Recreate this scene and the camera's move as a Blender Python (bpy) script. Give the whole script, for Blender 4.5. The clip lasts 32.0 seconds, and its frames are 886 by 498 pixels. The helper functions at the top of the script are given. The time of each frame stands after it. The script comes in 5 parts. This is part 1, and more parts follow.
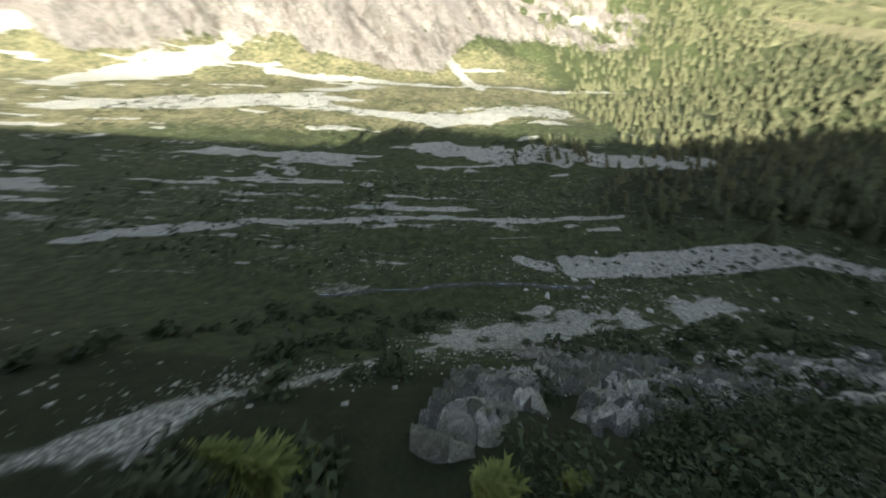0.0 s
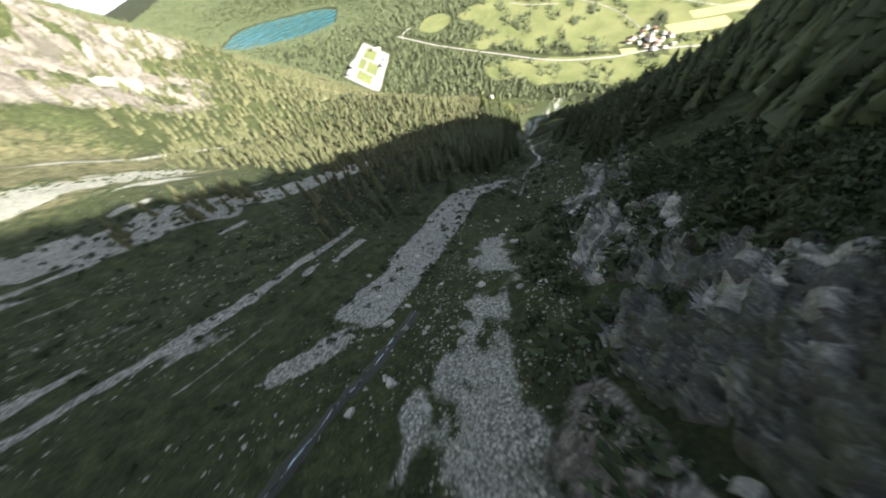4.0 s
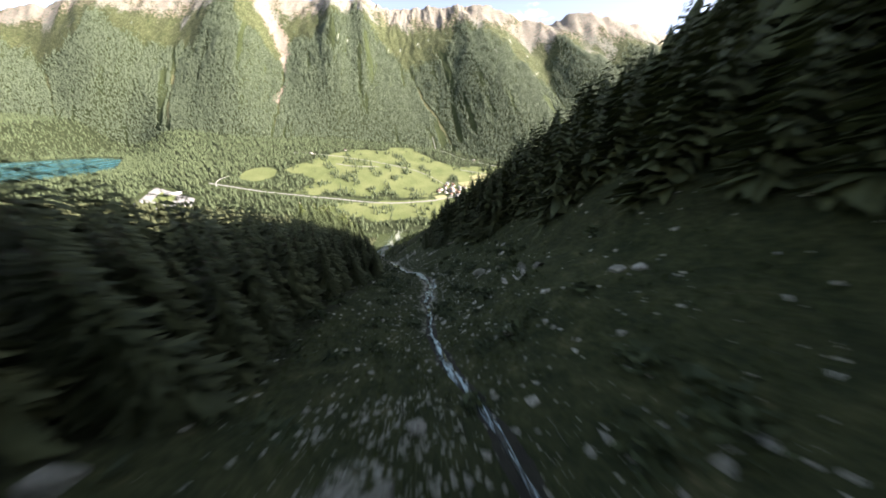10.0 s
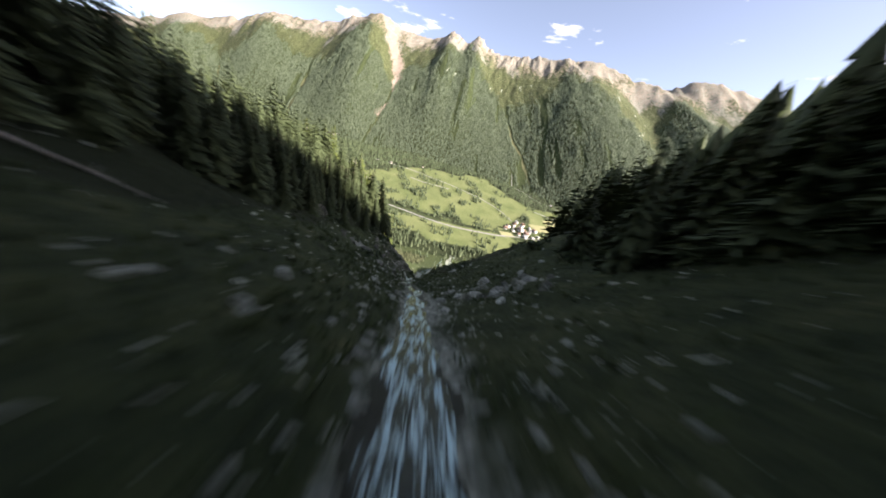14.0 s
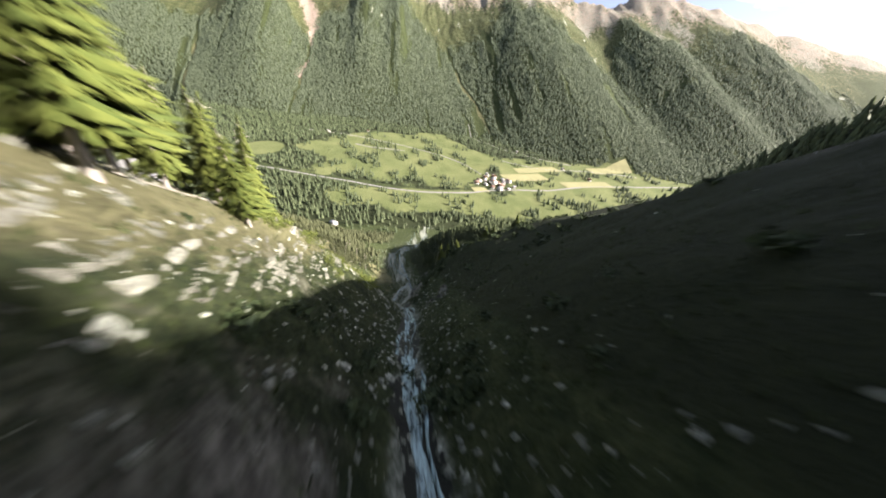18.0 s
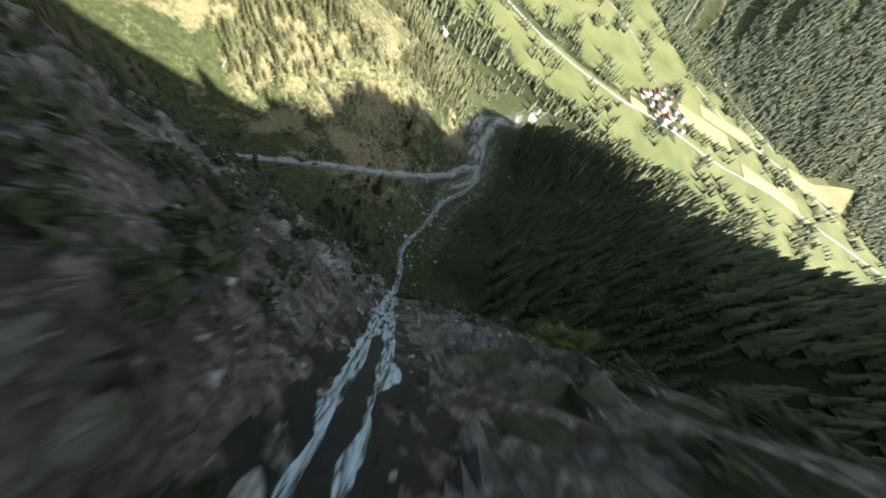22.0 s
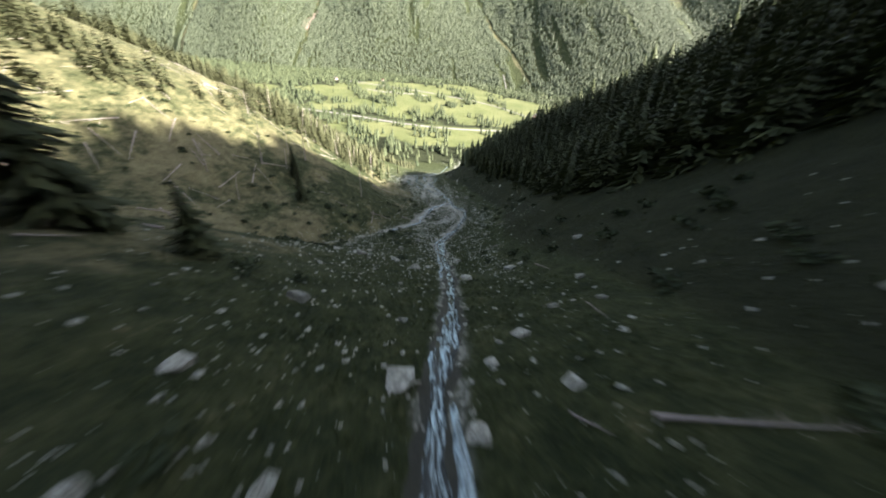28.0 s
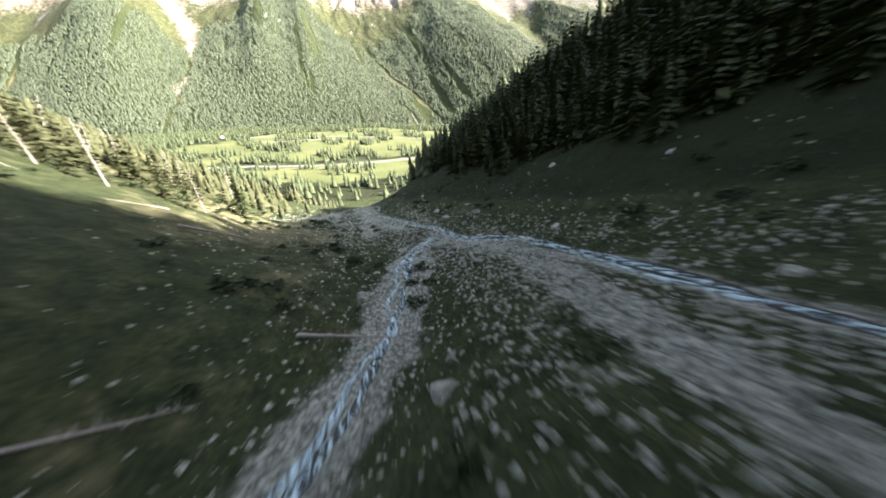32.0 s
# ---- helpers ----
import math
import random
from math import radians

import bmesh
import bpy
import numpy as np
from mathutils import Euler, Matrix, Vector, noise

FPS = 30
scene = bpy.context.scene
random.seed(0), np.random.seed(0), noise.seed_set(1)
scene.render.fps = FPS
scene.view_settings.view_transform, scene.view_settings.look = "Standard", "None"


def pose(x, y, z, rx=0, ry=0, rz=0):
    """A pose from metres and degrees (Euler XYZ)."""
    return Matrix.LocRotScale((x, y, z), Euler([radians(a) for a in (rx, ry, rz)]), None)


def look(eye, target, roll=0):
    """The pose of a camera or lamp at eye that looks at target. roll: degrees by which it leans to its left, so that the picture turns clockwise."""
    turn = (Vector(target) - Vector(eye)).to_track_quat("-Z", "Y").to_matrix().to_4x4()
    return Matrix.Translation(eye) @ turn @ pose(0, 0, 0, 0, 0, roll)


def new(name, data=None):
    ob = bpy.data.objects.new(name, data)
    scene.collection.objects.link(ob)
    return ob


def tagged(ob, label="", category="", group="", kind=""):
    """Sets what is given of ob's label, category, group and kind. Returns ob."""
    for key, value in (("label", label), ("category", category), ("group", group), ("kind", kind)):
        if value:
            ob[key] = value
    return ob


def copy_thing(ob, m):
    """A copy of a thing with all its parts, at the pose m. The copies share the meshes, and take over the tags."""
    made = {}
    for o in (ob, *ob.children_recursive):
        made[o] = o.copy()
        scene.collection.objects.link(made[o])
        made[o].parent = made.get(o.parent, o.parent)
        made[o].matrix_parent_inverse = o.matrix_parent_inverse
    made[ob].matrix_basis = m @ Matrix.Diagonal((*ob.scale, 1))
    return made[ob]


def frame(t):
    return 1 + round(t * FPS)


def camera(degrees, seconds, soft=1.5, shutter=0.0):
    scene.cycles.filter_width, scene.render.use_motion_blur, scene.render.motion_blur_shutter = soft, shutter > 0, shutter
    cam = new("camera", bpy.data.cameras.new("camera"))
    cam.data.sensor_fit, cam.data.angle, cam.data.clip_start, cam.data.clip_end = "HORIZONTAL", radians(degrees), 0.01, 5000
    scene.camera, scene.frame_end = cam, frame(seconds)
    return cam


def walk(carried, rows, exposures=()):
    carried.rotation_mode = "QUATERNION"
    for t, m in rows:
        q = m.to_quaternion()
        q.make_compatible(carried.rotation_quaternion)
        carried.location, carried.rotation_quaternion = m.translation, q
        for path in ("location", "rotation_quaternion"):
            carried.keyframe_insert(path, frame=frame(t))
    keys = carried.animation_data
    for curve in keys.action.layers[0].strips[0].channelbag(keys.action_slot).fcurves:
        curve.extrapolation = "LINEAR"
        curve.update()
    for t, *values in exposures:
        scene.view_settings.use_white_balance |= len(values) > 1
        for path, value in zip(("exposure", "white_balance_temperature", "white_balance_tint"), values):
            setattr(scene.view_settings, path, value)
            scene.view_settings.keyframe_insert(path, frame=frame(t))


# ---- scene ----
cam = camera(117.0, 32.0, soft=1.8, shutter=0.6)
# seconds, place, heading, tilt and lean of the flying camera
ROWS = [
    (0.0, 24.21, 62.49, 394.4, 16.81, -38.64, -30.76),
    (0.5, 21.73, 66.22, 392.85, 5.11, -43.13, -28.4),
    (1.0, 19.93, 70.2, 390.57, -5.4, -46.19, -26.19),
    (1.5, 18.73, 74.22, 387.59, -15.03, -48.47, -24.08),
    (2.0, 18.41, 78.24, 383.88, -24.13, -49.99, -21.87),
    (2.5, 18.69, 82.53, 379.72, -33.48, -50.92, -19.55),
    (3.0, 19.87, 86.88, 374.98, -43.04, -51.34, -17.25),
    (3.5, 21.74, 91.04, 369.84, -52.87, -51.07, -14.93),
    (4.0, 24.38, 95.04, 364.24, -62.61, -50.19, -12.94),
    (4.5, 27.91, 98.81, 358.55, -72.1, -48.86, -11.41),
    (6.5, 48.35, 107.94, 339.25, -95.38, -39.11, -10.3),
    (7.0, 59.12, 109.48, 332.16, -97.86, -36.26, -9.54),
    (7.5, 70.48, 110.23, 325.32, -99.45, -33.62, -8.25),
    (8.0, 81.86, 110.34, 318.88, -100.6, -31.35, -6.64),
    (8.5, 93.53, 109.93, 312.51, -101.45, -29.57, -4.8),
    (9.0, 105.25, 109.3, 306.13, -101.98, -28.17, -3.15),
    (9.5, 116.54, 108.4, 299.91, -102.45, -26.98, -1.39),
    (10.0, 129.04, 106.96, 292.57, -102.48, -25.79, 0.48),
    (10.5, 141.03, 105.68, 285.72, -102.39, -24.58, 2.34),
    (11.0, 152.7, 104.24, 279.2, -101.84, -23.29, 3.71),
    (11.5, 164.54, 103.59, 272.61, -100.72, -21.83, 4.98),
    (12.0, 177.39, 102.56, 266.83, -98.84, -20.45, 6.64),
    (12.5, 190.66, 101.26, 258.63, -96.07, -19.84, 8.12),
    (13.0, 205.03, 101.25, 251.28, -93.42, -19.65, 10.1),
    (13.5, 219.71, 102.5, 242.81, -91.2, -19.68, 11.69),
    (15.5, 282.5, 107.8, 223.39, -89.64, -19.54, 11.77),
    (16.0, 297.9, 110.24, 214.67, -90.89, -19.54, 10.28),
    (16.5, 313.31, 112.34, 206.7, -92.48, -20.09, 8.51),
    (17.0, 328.57, 114.15, 199.5, -94.23, -21.35, 6.35),
    (17.5, 343.5, 115.73, 193.06, -96.47, -23.05, 4.6),
    (18.0, 358.24, 117.32, 186.33, -98.67, -25.11, 3.66),
    (18.5, 372.56, 118.81, 179.68, -100.13, -27.52, 3.73),
    (19.0, 386.34, 119.48, 173.32, -100.53, -30.13, 6.22),
    (19.5, 398.72, 120.49, 165.92, -100.08, -33.4, 11.64),
    (20.0, 411.39, 120.73, 159.44, -99.17, -37.41, 19.03),
    (20.5, 422.31, 120.52, 152.25, -98.43, -41.18, 25.63),
    (21.0, 432.0, 120.66, 145.3, -97.98, -44.72, 31.57),
    (21.5, 440.19, 120.92, 138.69, -97.77, -47.89, 36.02),
    (22.0, 447.71, 120.77, 130.88, -97.47, -50.73, 38.98),
    (22.5, 454.37, 120.72, 123.41, -97.45, -53.38, 41.07),
    (23.0, 461.02, 120.9, 115.07, -97.86, -56.11, 42.63),
    (23.5, 467.0, 120.97, 106.91, -98.36, -58.29, 43.16),
    (24.0, 472.85, 121.04, 98.1, -98.72, -59.68, 42.4),
    (24.5, 478.02, 121.03, 89.14, -98.33, -59.91, 39.94),
    (26.5, 501.76, 122.38, 46.06, -91.7, -45.22, 17.04),
    (27.0, 510.79, 123.83, 33.78, -91.32, -37.29, 11.46),
    (27.5, 521.48, 126.22, 23.58, -92.34, -30.86, 6.8),
    (28.0, 534.36, 128.94, 15.54, -94.56, -26.63, 2.48),
    (28.5, 547.8, 131.5, 9.34, -97.19, -24.18, -0.67),
    (29.0, 561.46, 133.49, 4.04, -99.57, -22.86, -3.0),
    (29.5, 575.14, 134.93, -0.36, -101.45, -22.05, -4.32),
    (30.0, 588.82, 135.37, -4.38, -102.95, -21.52, -5.03),
    (30.5, 601.88, 135.55, -7.91, -104.45, -20.96, -5.85),
    (31.0, 614.94, 135.11, -11.55, -105.86, -20.39, -6.77),
    (31.5, 629.08, 134.57, -15.15, -107.2, -19.78, -7.39),
    (32.0, 642.99, 133.16, -18.73, -108.03, -18.87, -6.71),
]
walk(cam, [(t, pose(x, y, z, 90 + tilt, 0, turn) @ pose(0, 0, 0, 0, 0, lean)) for t, x, y, z, turn, tilt, lean in ROWS],
     [(0, 2.6, 6650, 17), (8.0, 2.75, 6650, 17), (11.5, 2.33, 6650, 17), (19, 2.2, 6650, 17), (22.5, 2.7, 6650, 17), (25, 2.74, 6650, 17), (28.5, 2.85, 6650, 17), (32, 3.02, 6650, 17)])

# ---------------------------------------------------------------- daylight
SUN_HEIGHT, SUN_TURN = radians(27), radians(201)
world = bpy.data.worlds.new("world")
scene.world = world
world.use_nodes = True
wt = world.node_tree
sky = wt.nodes.new("ShaderNodeTexSky")
sky.sky_type, sky.sun_disc = "NISHITA", False
sky.sun_elevation, sky.sun_rotation, sky.altitude = SUN_HEIGHT, SUN_TURN, 1600
sky.dust_density, sky.air_density, sky.ozone_density = 4.0, 0.75, 0.2
wt.nodes["Background"].inputs["Strength"].default_value = 0.074
wisp_co = wt.nodes.new("ShaderNodeTexCoord")
wisp_map = wt.nodes.new("ShaderNodeMapping")
wisp_map.inputs["Scale"].default_value = (2.2, 2.2, 9.0)
wisp = wt.nodes.new("ShaderNodeTexNoise")
wisp.inputs["Scale"].default_value, wisp.inputs["Detail"].default_value, wisp.inputs["Roughness"].default_value = 1.7, 7.0, 0.6
wisp_edge = wt.nodes.new("ShaderNodeMapRange")
wisp_edge.inputs["From Min"].default_value, wisp_edge.inputs["From Max"].default_value = 0.58, 0.72
wisp_mix = wt.nodes.new("ShaderNodeMix")
wisp_mix.data_type = "RGBA"
wisp_mix.inputs[7].default_value = (8.5, 8.3, 8.0, 1)
wt.links.new(wisp_co.outputs["Generated"], wisp_map.inputs["Vector"])
wt.links.new(wisp_map.outputs[0], wisp.inputs["Vector"])
wt.links.new(wisp.outputs["Fac"], wisp_edge.inputs["Value"])
wt.links.new(wisp_edge.outputs[0], wisp_mix.inputs[0])
hazy = wt.nodes.new("ShaderNodeHueSaturation")
hazy.inputs["Saturation"].default_value = 0.78
wt.links.new(sky.outputs[0], hazy.inputs["Color"])
wt.links.new(hazy.outputs[0], wisp_mix.inputs[6])
wt.links.new(wisp_mix.outputs[2], wt.nodes["Background"].inputs["Color"])
lamp = bpy.data.lights.new("sun", "SUN")
lamp.energy, lamp.angle, lamp.color = 4.3, radians(0.6), (1.0, 0.95, 0.87)
sun = new("sun", lamp)
to_sun = Vector((math.sin(SUN_TURN) * math.cos(SUN_HEIGHT), math.cos(SUN_TURN) * math.cos(SUN_HEIGHT), math.sin(SUN_HEIGHT)))
sun.matrix_world = look((0, -300, 900), Vector((0, -300, 900)) - to_sun)

# ---------------------------------------------------------------- shape of the land
def lattice(ix, iy, seed):
    h = (ix.astype(np.int64) * 374761393 + iy.astype(np.int64) * 668265263 + seed * 1442695041) & 0xFFFFFFFF
    h = ((h ^ (h >> 13)) * 1274126177) & 0xFFFFFFFF
    return ((h ^ (h >> 16)) & 0xFFFF) / 65535.0


def vnoise(x, y, seed=0):
    ix, iy = np.floor(x), np.floor(y)
    fx, fy = x - ix, y - iy
    fx, fy = fx * fx * (3 - 2 * fx), fy * fy * (3 - 2 * fy)
    a, b = lattice(ix, iy, seed), lattice(ix + 1, iy, seed)
    c, d = lattice(ix, iy + 1, seed), lattice(ix + 1, iy + 1, seed)
    return (a + (b - a) * fx) * (1 - fy) + (c + (d - c) * fx) * fy


def fbm(x, y, octaves=4, seed=0):
    total, amp = 0.0, 0.5
    for k in range(octaves):
        total = total + amp * (vnoise(x, y, seed + k) - 0.5)
        x, y, amp = x * 2.03 + 17.1, y * 2.03 - 9.7, amp * 0.5
    return total * 2


def ridged(x, y, octaves=4, seed=0):
    total, amp = 0.0, 0.5
    for k in range(octaves):
        total = total + amp * (1 - np.abs(2 * vnoise(x, y, seed + k) - 1))
        x, y, amp = x * 2.07 + 5.3, y * 2.07 + 3.9, amp * 0.5
    return total


def smooth(lo, hi, v):
    u = np.clip((v - lo) / (hi - lo), 0, 1)
    return u * u * (3 - 2 * u)


def eased(x, xs, vs):
    """A curve through knots with no kinks (monotone cubic)."""
    xs, vs = np.asarray(xs, float), np.asarray(vs, float)
    h, d = np.diff(xs), np.diff(vs) / np.diff(xs)
    m = np.zeros(len(xs))
    m[0], m[-1] = d[0], d[-1]
    for i in range(1, len(xs) - 1):
        if d[i - 1] * d[i] > 0:
            w1, w2 = 2 * h[i] + h[i - 1], h[i] + 2 * h[i - 1]
            m[i] = (w1 + w2) / (w1 / d[i - 1] + w2 / d[i])
    i = np.clip(np.searchsorted(xs, x) - 1, 0, len(h) - 1)
    u = np.clip((x - xs[i]) / h[i], 0, 1)
    return ((2 * u ** 3 - 3 * u ** 2 + 1) * vs[i] + (u ** 3 - 2 * u ** 2 + u) * h[i] * m[i]
            + (3 * u ** 2 - 2 * u ** 3) * vs[i + 1] + (u ** 3 - u ** 2) * h[i] * m[i + 1])


def bed_y(x):
    return eased(x, (-900, -120, 13, 105, 135, 152, 168, 180, 190, 203, 212, 221, 235, 265, 290, 305, 322, 340, 350, 365, 392, 405, 418, 434, 510, 541, 560, 587, 605, 623, 643, 665, 705, 815, 880, 1000, 1400),
                 (250, 130, 110, 103, 101.5, 103.2, 101, 99, 97, 96.2, 97.4, 100.2, 103, 105.5, 110.6, 110, 109, 110.4, 113.4, 116, 117, 116.2, 116.8, 119, 119, 128, 125.5, 124, 124, 119.5, 113.5, 109, 111, 129, 95, 60, -60))


def bed_z(x):
    return eased(x, (-900, -120, 13, 70, 105, 130, 200, 265, 323, 380, 405, 440, 482, 508, 530, 547, 587, 630, 705, 815, 900, 1000, 1400),
                 (760, 392, 331, 306, 289, 279, 247, 219, 190, 160, 147, 122, 58, 5, 2, -1, -15, -25, -37, -44, -56, -62, 20))


SPANS = (0, 8, 20, 40, 70, 120, 200, 320)
STATIONS = (-120, 20, 75, 110, 200, 255, 323, 365, 405, 440, 482, 512, 560, 620, 690, 800, 900, 1000)
LEFT = (
    (0, -1, -2, -3, 0, 6, 14, 20), (0, -1, -3, -4, -2, 2, 10, 14), (0, -1, -1, 0, 3, 8, 8, 16), (0, 2, 4, 7, 9, 8, 6, 14),
    (0, 2, 5, 8, 9, 8, 8, 20), (0, 4, 9, 15, 22, 28, 28, 45), (0, 9, 21, 30, 38, 47, 52, 60), (0, 9, 21, 30, 37.5, 47, 56, 67), (0, 9, 21, 30, 37, 47, 60, 75),
    (0, 5, 9, 8, 7, 10, 34, 80), (0, 5, 10, 16, 20, 12, 34, 75), (0, 3, 7, 11, 10, -4, 22, 75),
    (0, 1, 5, 12, 6, 0, 40, 90), (0, 1, 1, 2, 8, 36, 75, 105), (0, 1, 1, 5, 25, 60, 92, 120), (0, 0, 1, 7, 25, 54, 80, 105),
    (0, 0, 1, 3, 9, 17, 24, 30), (0, 0, 0, 1, 3, 6, 8, 10))
RIGHT = (
    (0, 4, 12, 30, 55, 80, 104, 120), (0, 3, 14, 40, 56, 76, 96, 104), (0, 3, 9, 25, 52, 78, 100, 108), (0, 2, 8, 29, 58, 86, 106, 112),
    (0, 4, 12, 31, 58, 84, 100, 104), (0, 3, 9, 22, 38, 49, 56, 60), (0, 5, 14, 27, 41, 46, 45, 42), (0, 6, 15, 28, 40, 44, 42, 39), (0, 7, 15, 26, 34, 38, 36, 34),
    (0, 14, 26, 32, 36, 40, 55, 90), (0, 8, 11, 9, 14, 40, 88, 172), (0, 1, 3, 9, 30, 68, 122, 204),
    (0, 1, 6, 20, 44, 84, 120, 170), (0, 1, 6, 20, 48, 82, 96, 110), (0, 1, 6, 20, 48, 78, 84, 80), (0, 1, 5, 14, 34, 56, 66, 62),
    (0, 1, 2, 5, 14, 22, 26, 26), (0, 0, 0, 0, 1, 2, 4, 6))


def flank(table, x, s):
    """Height over the bed at s metres beside it, eased between the stations along it."""
    cols = [eased(x, STATIONS, [row[k] for row in table]) for k in range(len(SPANS))]
    out = np.zeros_like(s)
    for k in range(len(SPANS) - 1):
        a, b = SPANS[k], SPANS[k + 1]
        u = np.clip((s - a) / (b - a), 0, 1)
        out = np.where(s >= a, cols[k] + (cols[k + 1] - cols[k]) * u, out)
    return out


def side_y(x):
    """The second brook, which comes down its own ravine and joins the first."""
    return eased(x, (430, 513, 545, 584, 616, 645, 670, 690, 706, 720), (330, 252, 217, 185, 166, 145, 132, 125, 113, 110))


def main_y(x):
    """The first brook: in its bed, but for a bend towards the shaded slope above the confluence."""
    return bed_y(x) - 3.5 * np.exp(-((x - 682) / 17.0) ** 2)


LAKE_Z = 54.0


def lake_axes(x, y):
    return ((x - 1806) * 0.84 + (y - 1794) * 0.54) / 423, (-(x - 1806) * 0.54 + (y - 1794) * 0.84) / 350


def lake_mask(x, y):
    """Positive inside the lake."""
    u, v = lake_axes(x, y)
    return 1 - u ** 4 - v ** 4 + 0.22 * fbm(x / 160, y / 160, 3, 91)


def floor_z(x, y):
    """The floor of the main valley with its broad fan of meadows, level round the lake."""
    fan = -58 + 0.2 * np.clip(x - 1000, -200, 2000) + 0.03 * np.clip(y, -3000, 500) + 6 * fbm(x / 180, y / 180, 3, 71)
    u, v = lake_axes(x, y)
    by_lake = 1 - smooth(1.1, 1.9, (u ** 4 + v ** 4) ** 0.25)
    return fan + (LAKE_Z + 4 - fan) * by_lake


def crest(y):
    line = eased(y, (-4500, -3500, -2000, -1000, 0, 1000, 3000, 4500), (2150, 2250, 2450, 2800, 3150, 3250, 3250, 3300))
    top = eased(y, (-4500, -3500, -2600, -2350, -2000, -1700, -1550, -1350, -1140, -940, -740, -450, -90, 60, 155, 250, 385, 480, 610, 840, 1080, 1300, 1560, 2000, 2400, 2900, 3300, 4500),
                (490, 615, 705, 740, 786, 846, 850, 770, 758, 810, 828, 800, 790, 820, 884, 826, 894, 820, 802, 835, 912, 850, 768, 760, 670, 604, 512, 450))
    return line, top


# gullies and spurs of the far slope by turns: where each lies at the foot, a third up, two thirds up and at the crest
FOLDS = ((-3700, -3600, -3500, -3400), (-3200, -3100, -3000, -2900), (-2620, -2520, -2430, -2330), (-2230, -2070, -1960, -1830), (-1850, -1690, -1565, -1530),
         (-1570, -1430, -1350, -1270), (-1270, -1138, -1112, -1010), (-800, -700, -705, -770), (-350, -215, -165, -290), (270, 315, 285, 158),
         (750, 690, 760, 900), (900, 985, 1060, 1170), (1390, 1470, 1490, 1400), (1900, 1945, 2010, 2090), (2150, 2290, 2440, 2560), (2620, 2720, 2850, 2950), (3100, 3200, 3300, 3400))


def fold(u, y):
    """From -1 in a gully of the far slope to 1 on the back of a spur."""
    k = np.clip(u, 0, 1) * 3
    i = np.clip(np.floor(k), 0, 2).astype(int)
    f = k - i
    tab = np.array(FOLDS, float)
    out = np.full(np.shape(y), -1.0)
    for n in range(len(FOLDS) - 1):
        a = tab[n][i] * (1 - f) + tab[n][i + 1] * f
        b = tab[n + 1][i] * (1 - f) + tab[n + 1][i + 1] * f
        v = (y - a) / (b - a)
        w = 2 * (v if n % 2 == 0 else 1 - v) - 1
        out = np.where((v >= 0) & (v < 1), w, out)
    return out


def far_slope(x, y):
    line, top = crest(y)
    foot = eased(y, (-4500, -1500, -600, -250, 300, 900, 1500, 2500, 4500), (1250, 1350, 1650, 1900, 2050, 2110, 2360, 2680, 2950))
    return (x - foot) / (line - foot), top


def chute(x, y, bend=None):
    """High along the small gullies that comb the far slope."""
    bend = y + 90 * fbm(x / 420, y / 420, 3, 12) if bend is None else bend
    return ridged((bend + 0.18 * x) / 150, x / 700, 4, 41)


def far_z(x, y):
    """The range across the valley: wooded spurs, gullies and bare rocky tops."""
    u, top = far_slope(x, y)
    jag = smooth(0.6, 0.98, u)
    top = top + jag * (24 * fbm(y / 110, x / 300, 4, 5) + 46 * (ridged(y / 170, x / 500, 4, 8) - 0.6) + 34 * (ridged(y / 62 + x / 400, x / 150, 5, 9) - 0.6))
    rise = np.clip(u, 0, None)
    body = np.where(u < 1, rise ** 0.95 * top, top * (1 - 0.7 * (rise - 1)))
    bend = y + 90 * fbm(x / 420, y / 420, 3, 12)
    spur = fold(u, y + 70 * fbm(x / 300, y / 300, 4, 33))
    back = spur * (1.25 - 0.25 * spur ** 2)
    fine = 0.62 - chute(x, y, bend)
    mid = np.clip(np.sin(np.clip(u, 0, 1) * math.pi), 0, 1) ** 0.8
    body = body + mid * (56 * back + 26 * fine + 12 * (0.62 - ridged((bend - 0.3 * x) / 60, x / 240, 4, 43))) + 7 * mid * fbm(x / 60, y / 60, 3, 47)
    body = body + 30 * jag * (1 - smooth(0.98, 1.05, u)) * (ridged((y + 0.5 * x) / 130, x / 420, 5, 44) - 0.62)
    return np.where(u > 0, np.maximum(body, 0), 0), u


def hill_z(x, y):
    """The mountain along the lit side: a rock wall over the bowl that runs down as a wooded flank."""
    return 265 - 0.55 * (x - 355) + 0.26 * (y - 503)


def hill_w(x, y):
    return smooth(340, 480, y + 25 * fbm(x / 80, y / 80, 3, 15))


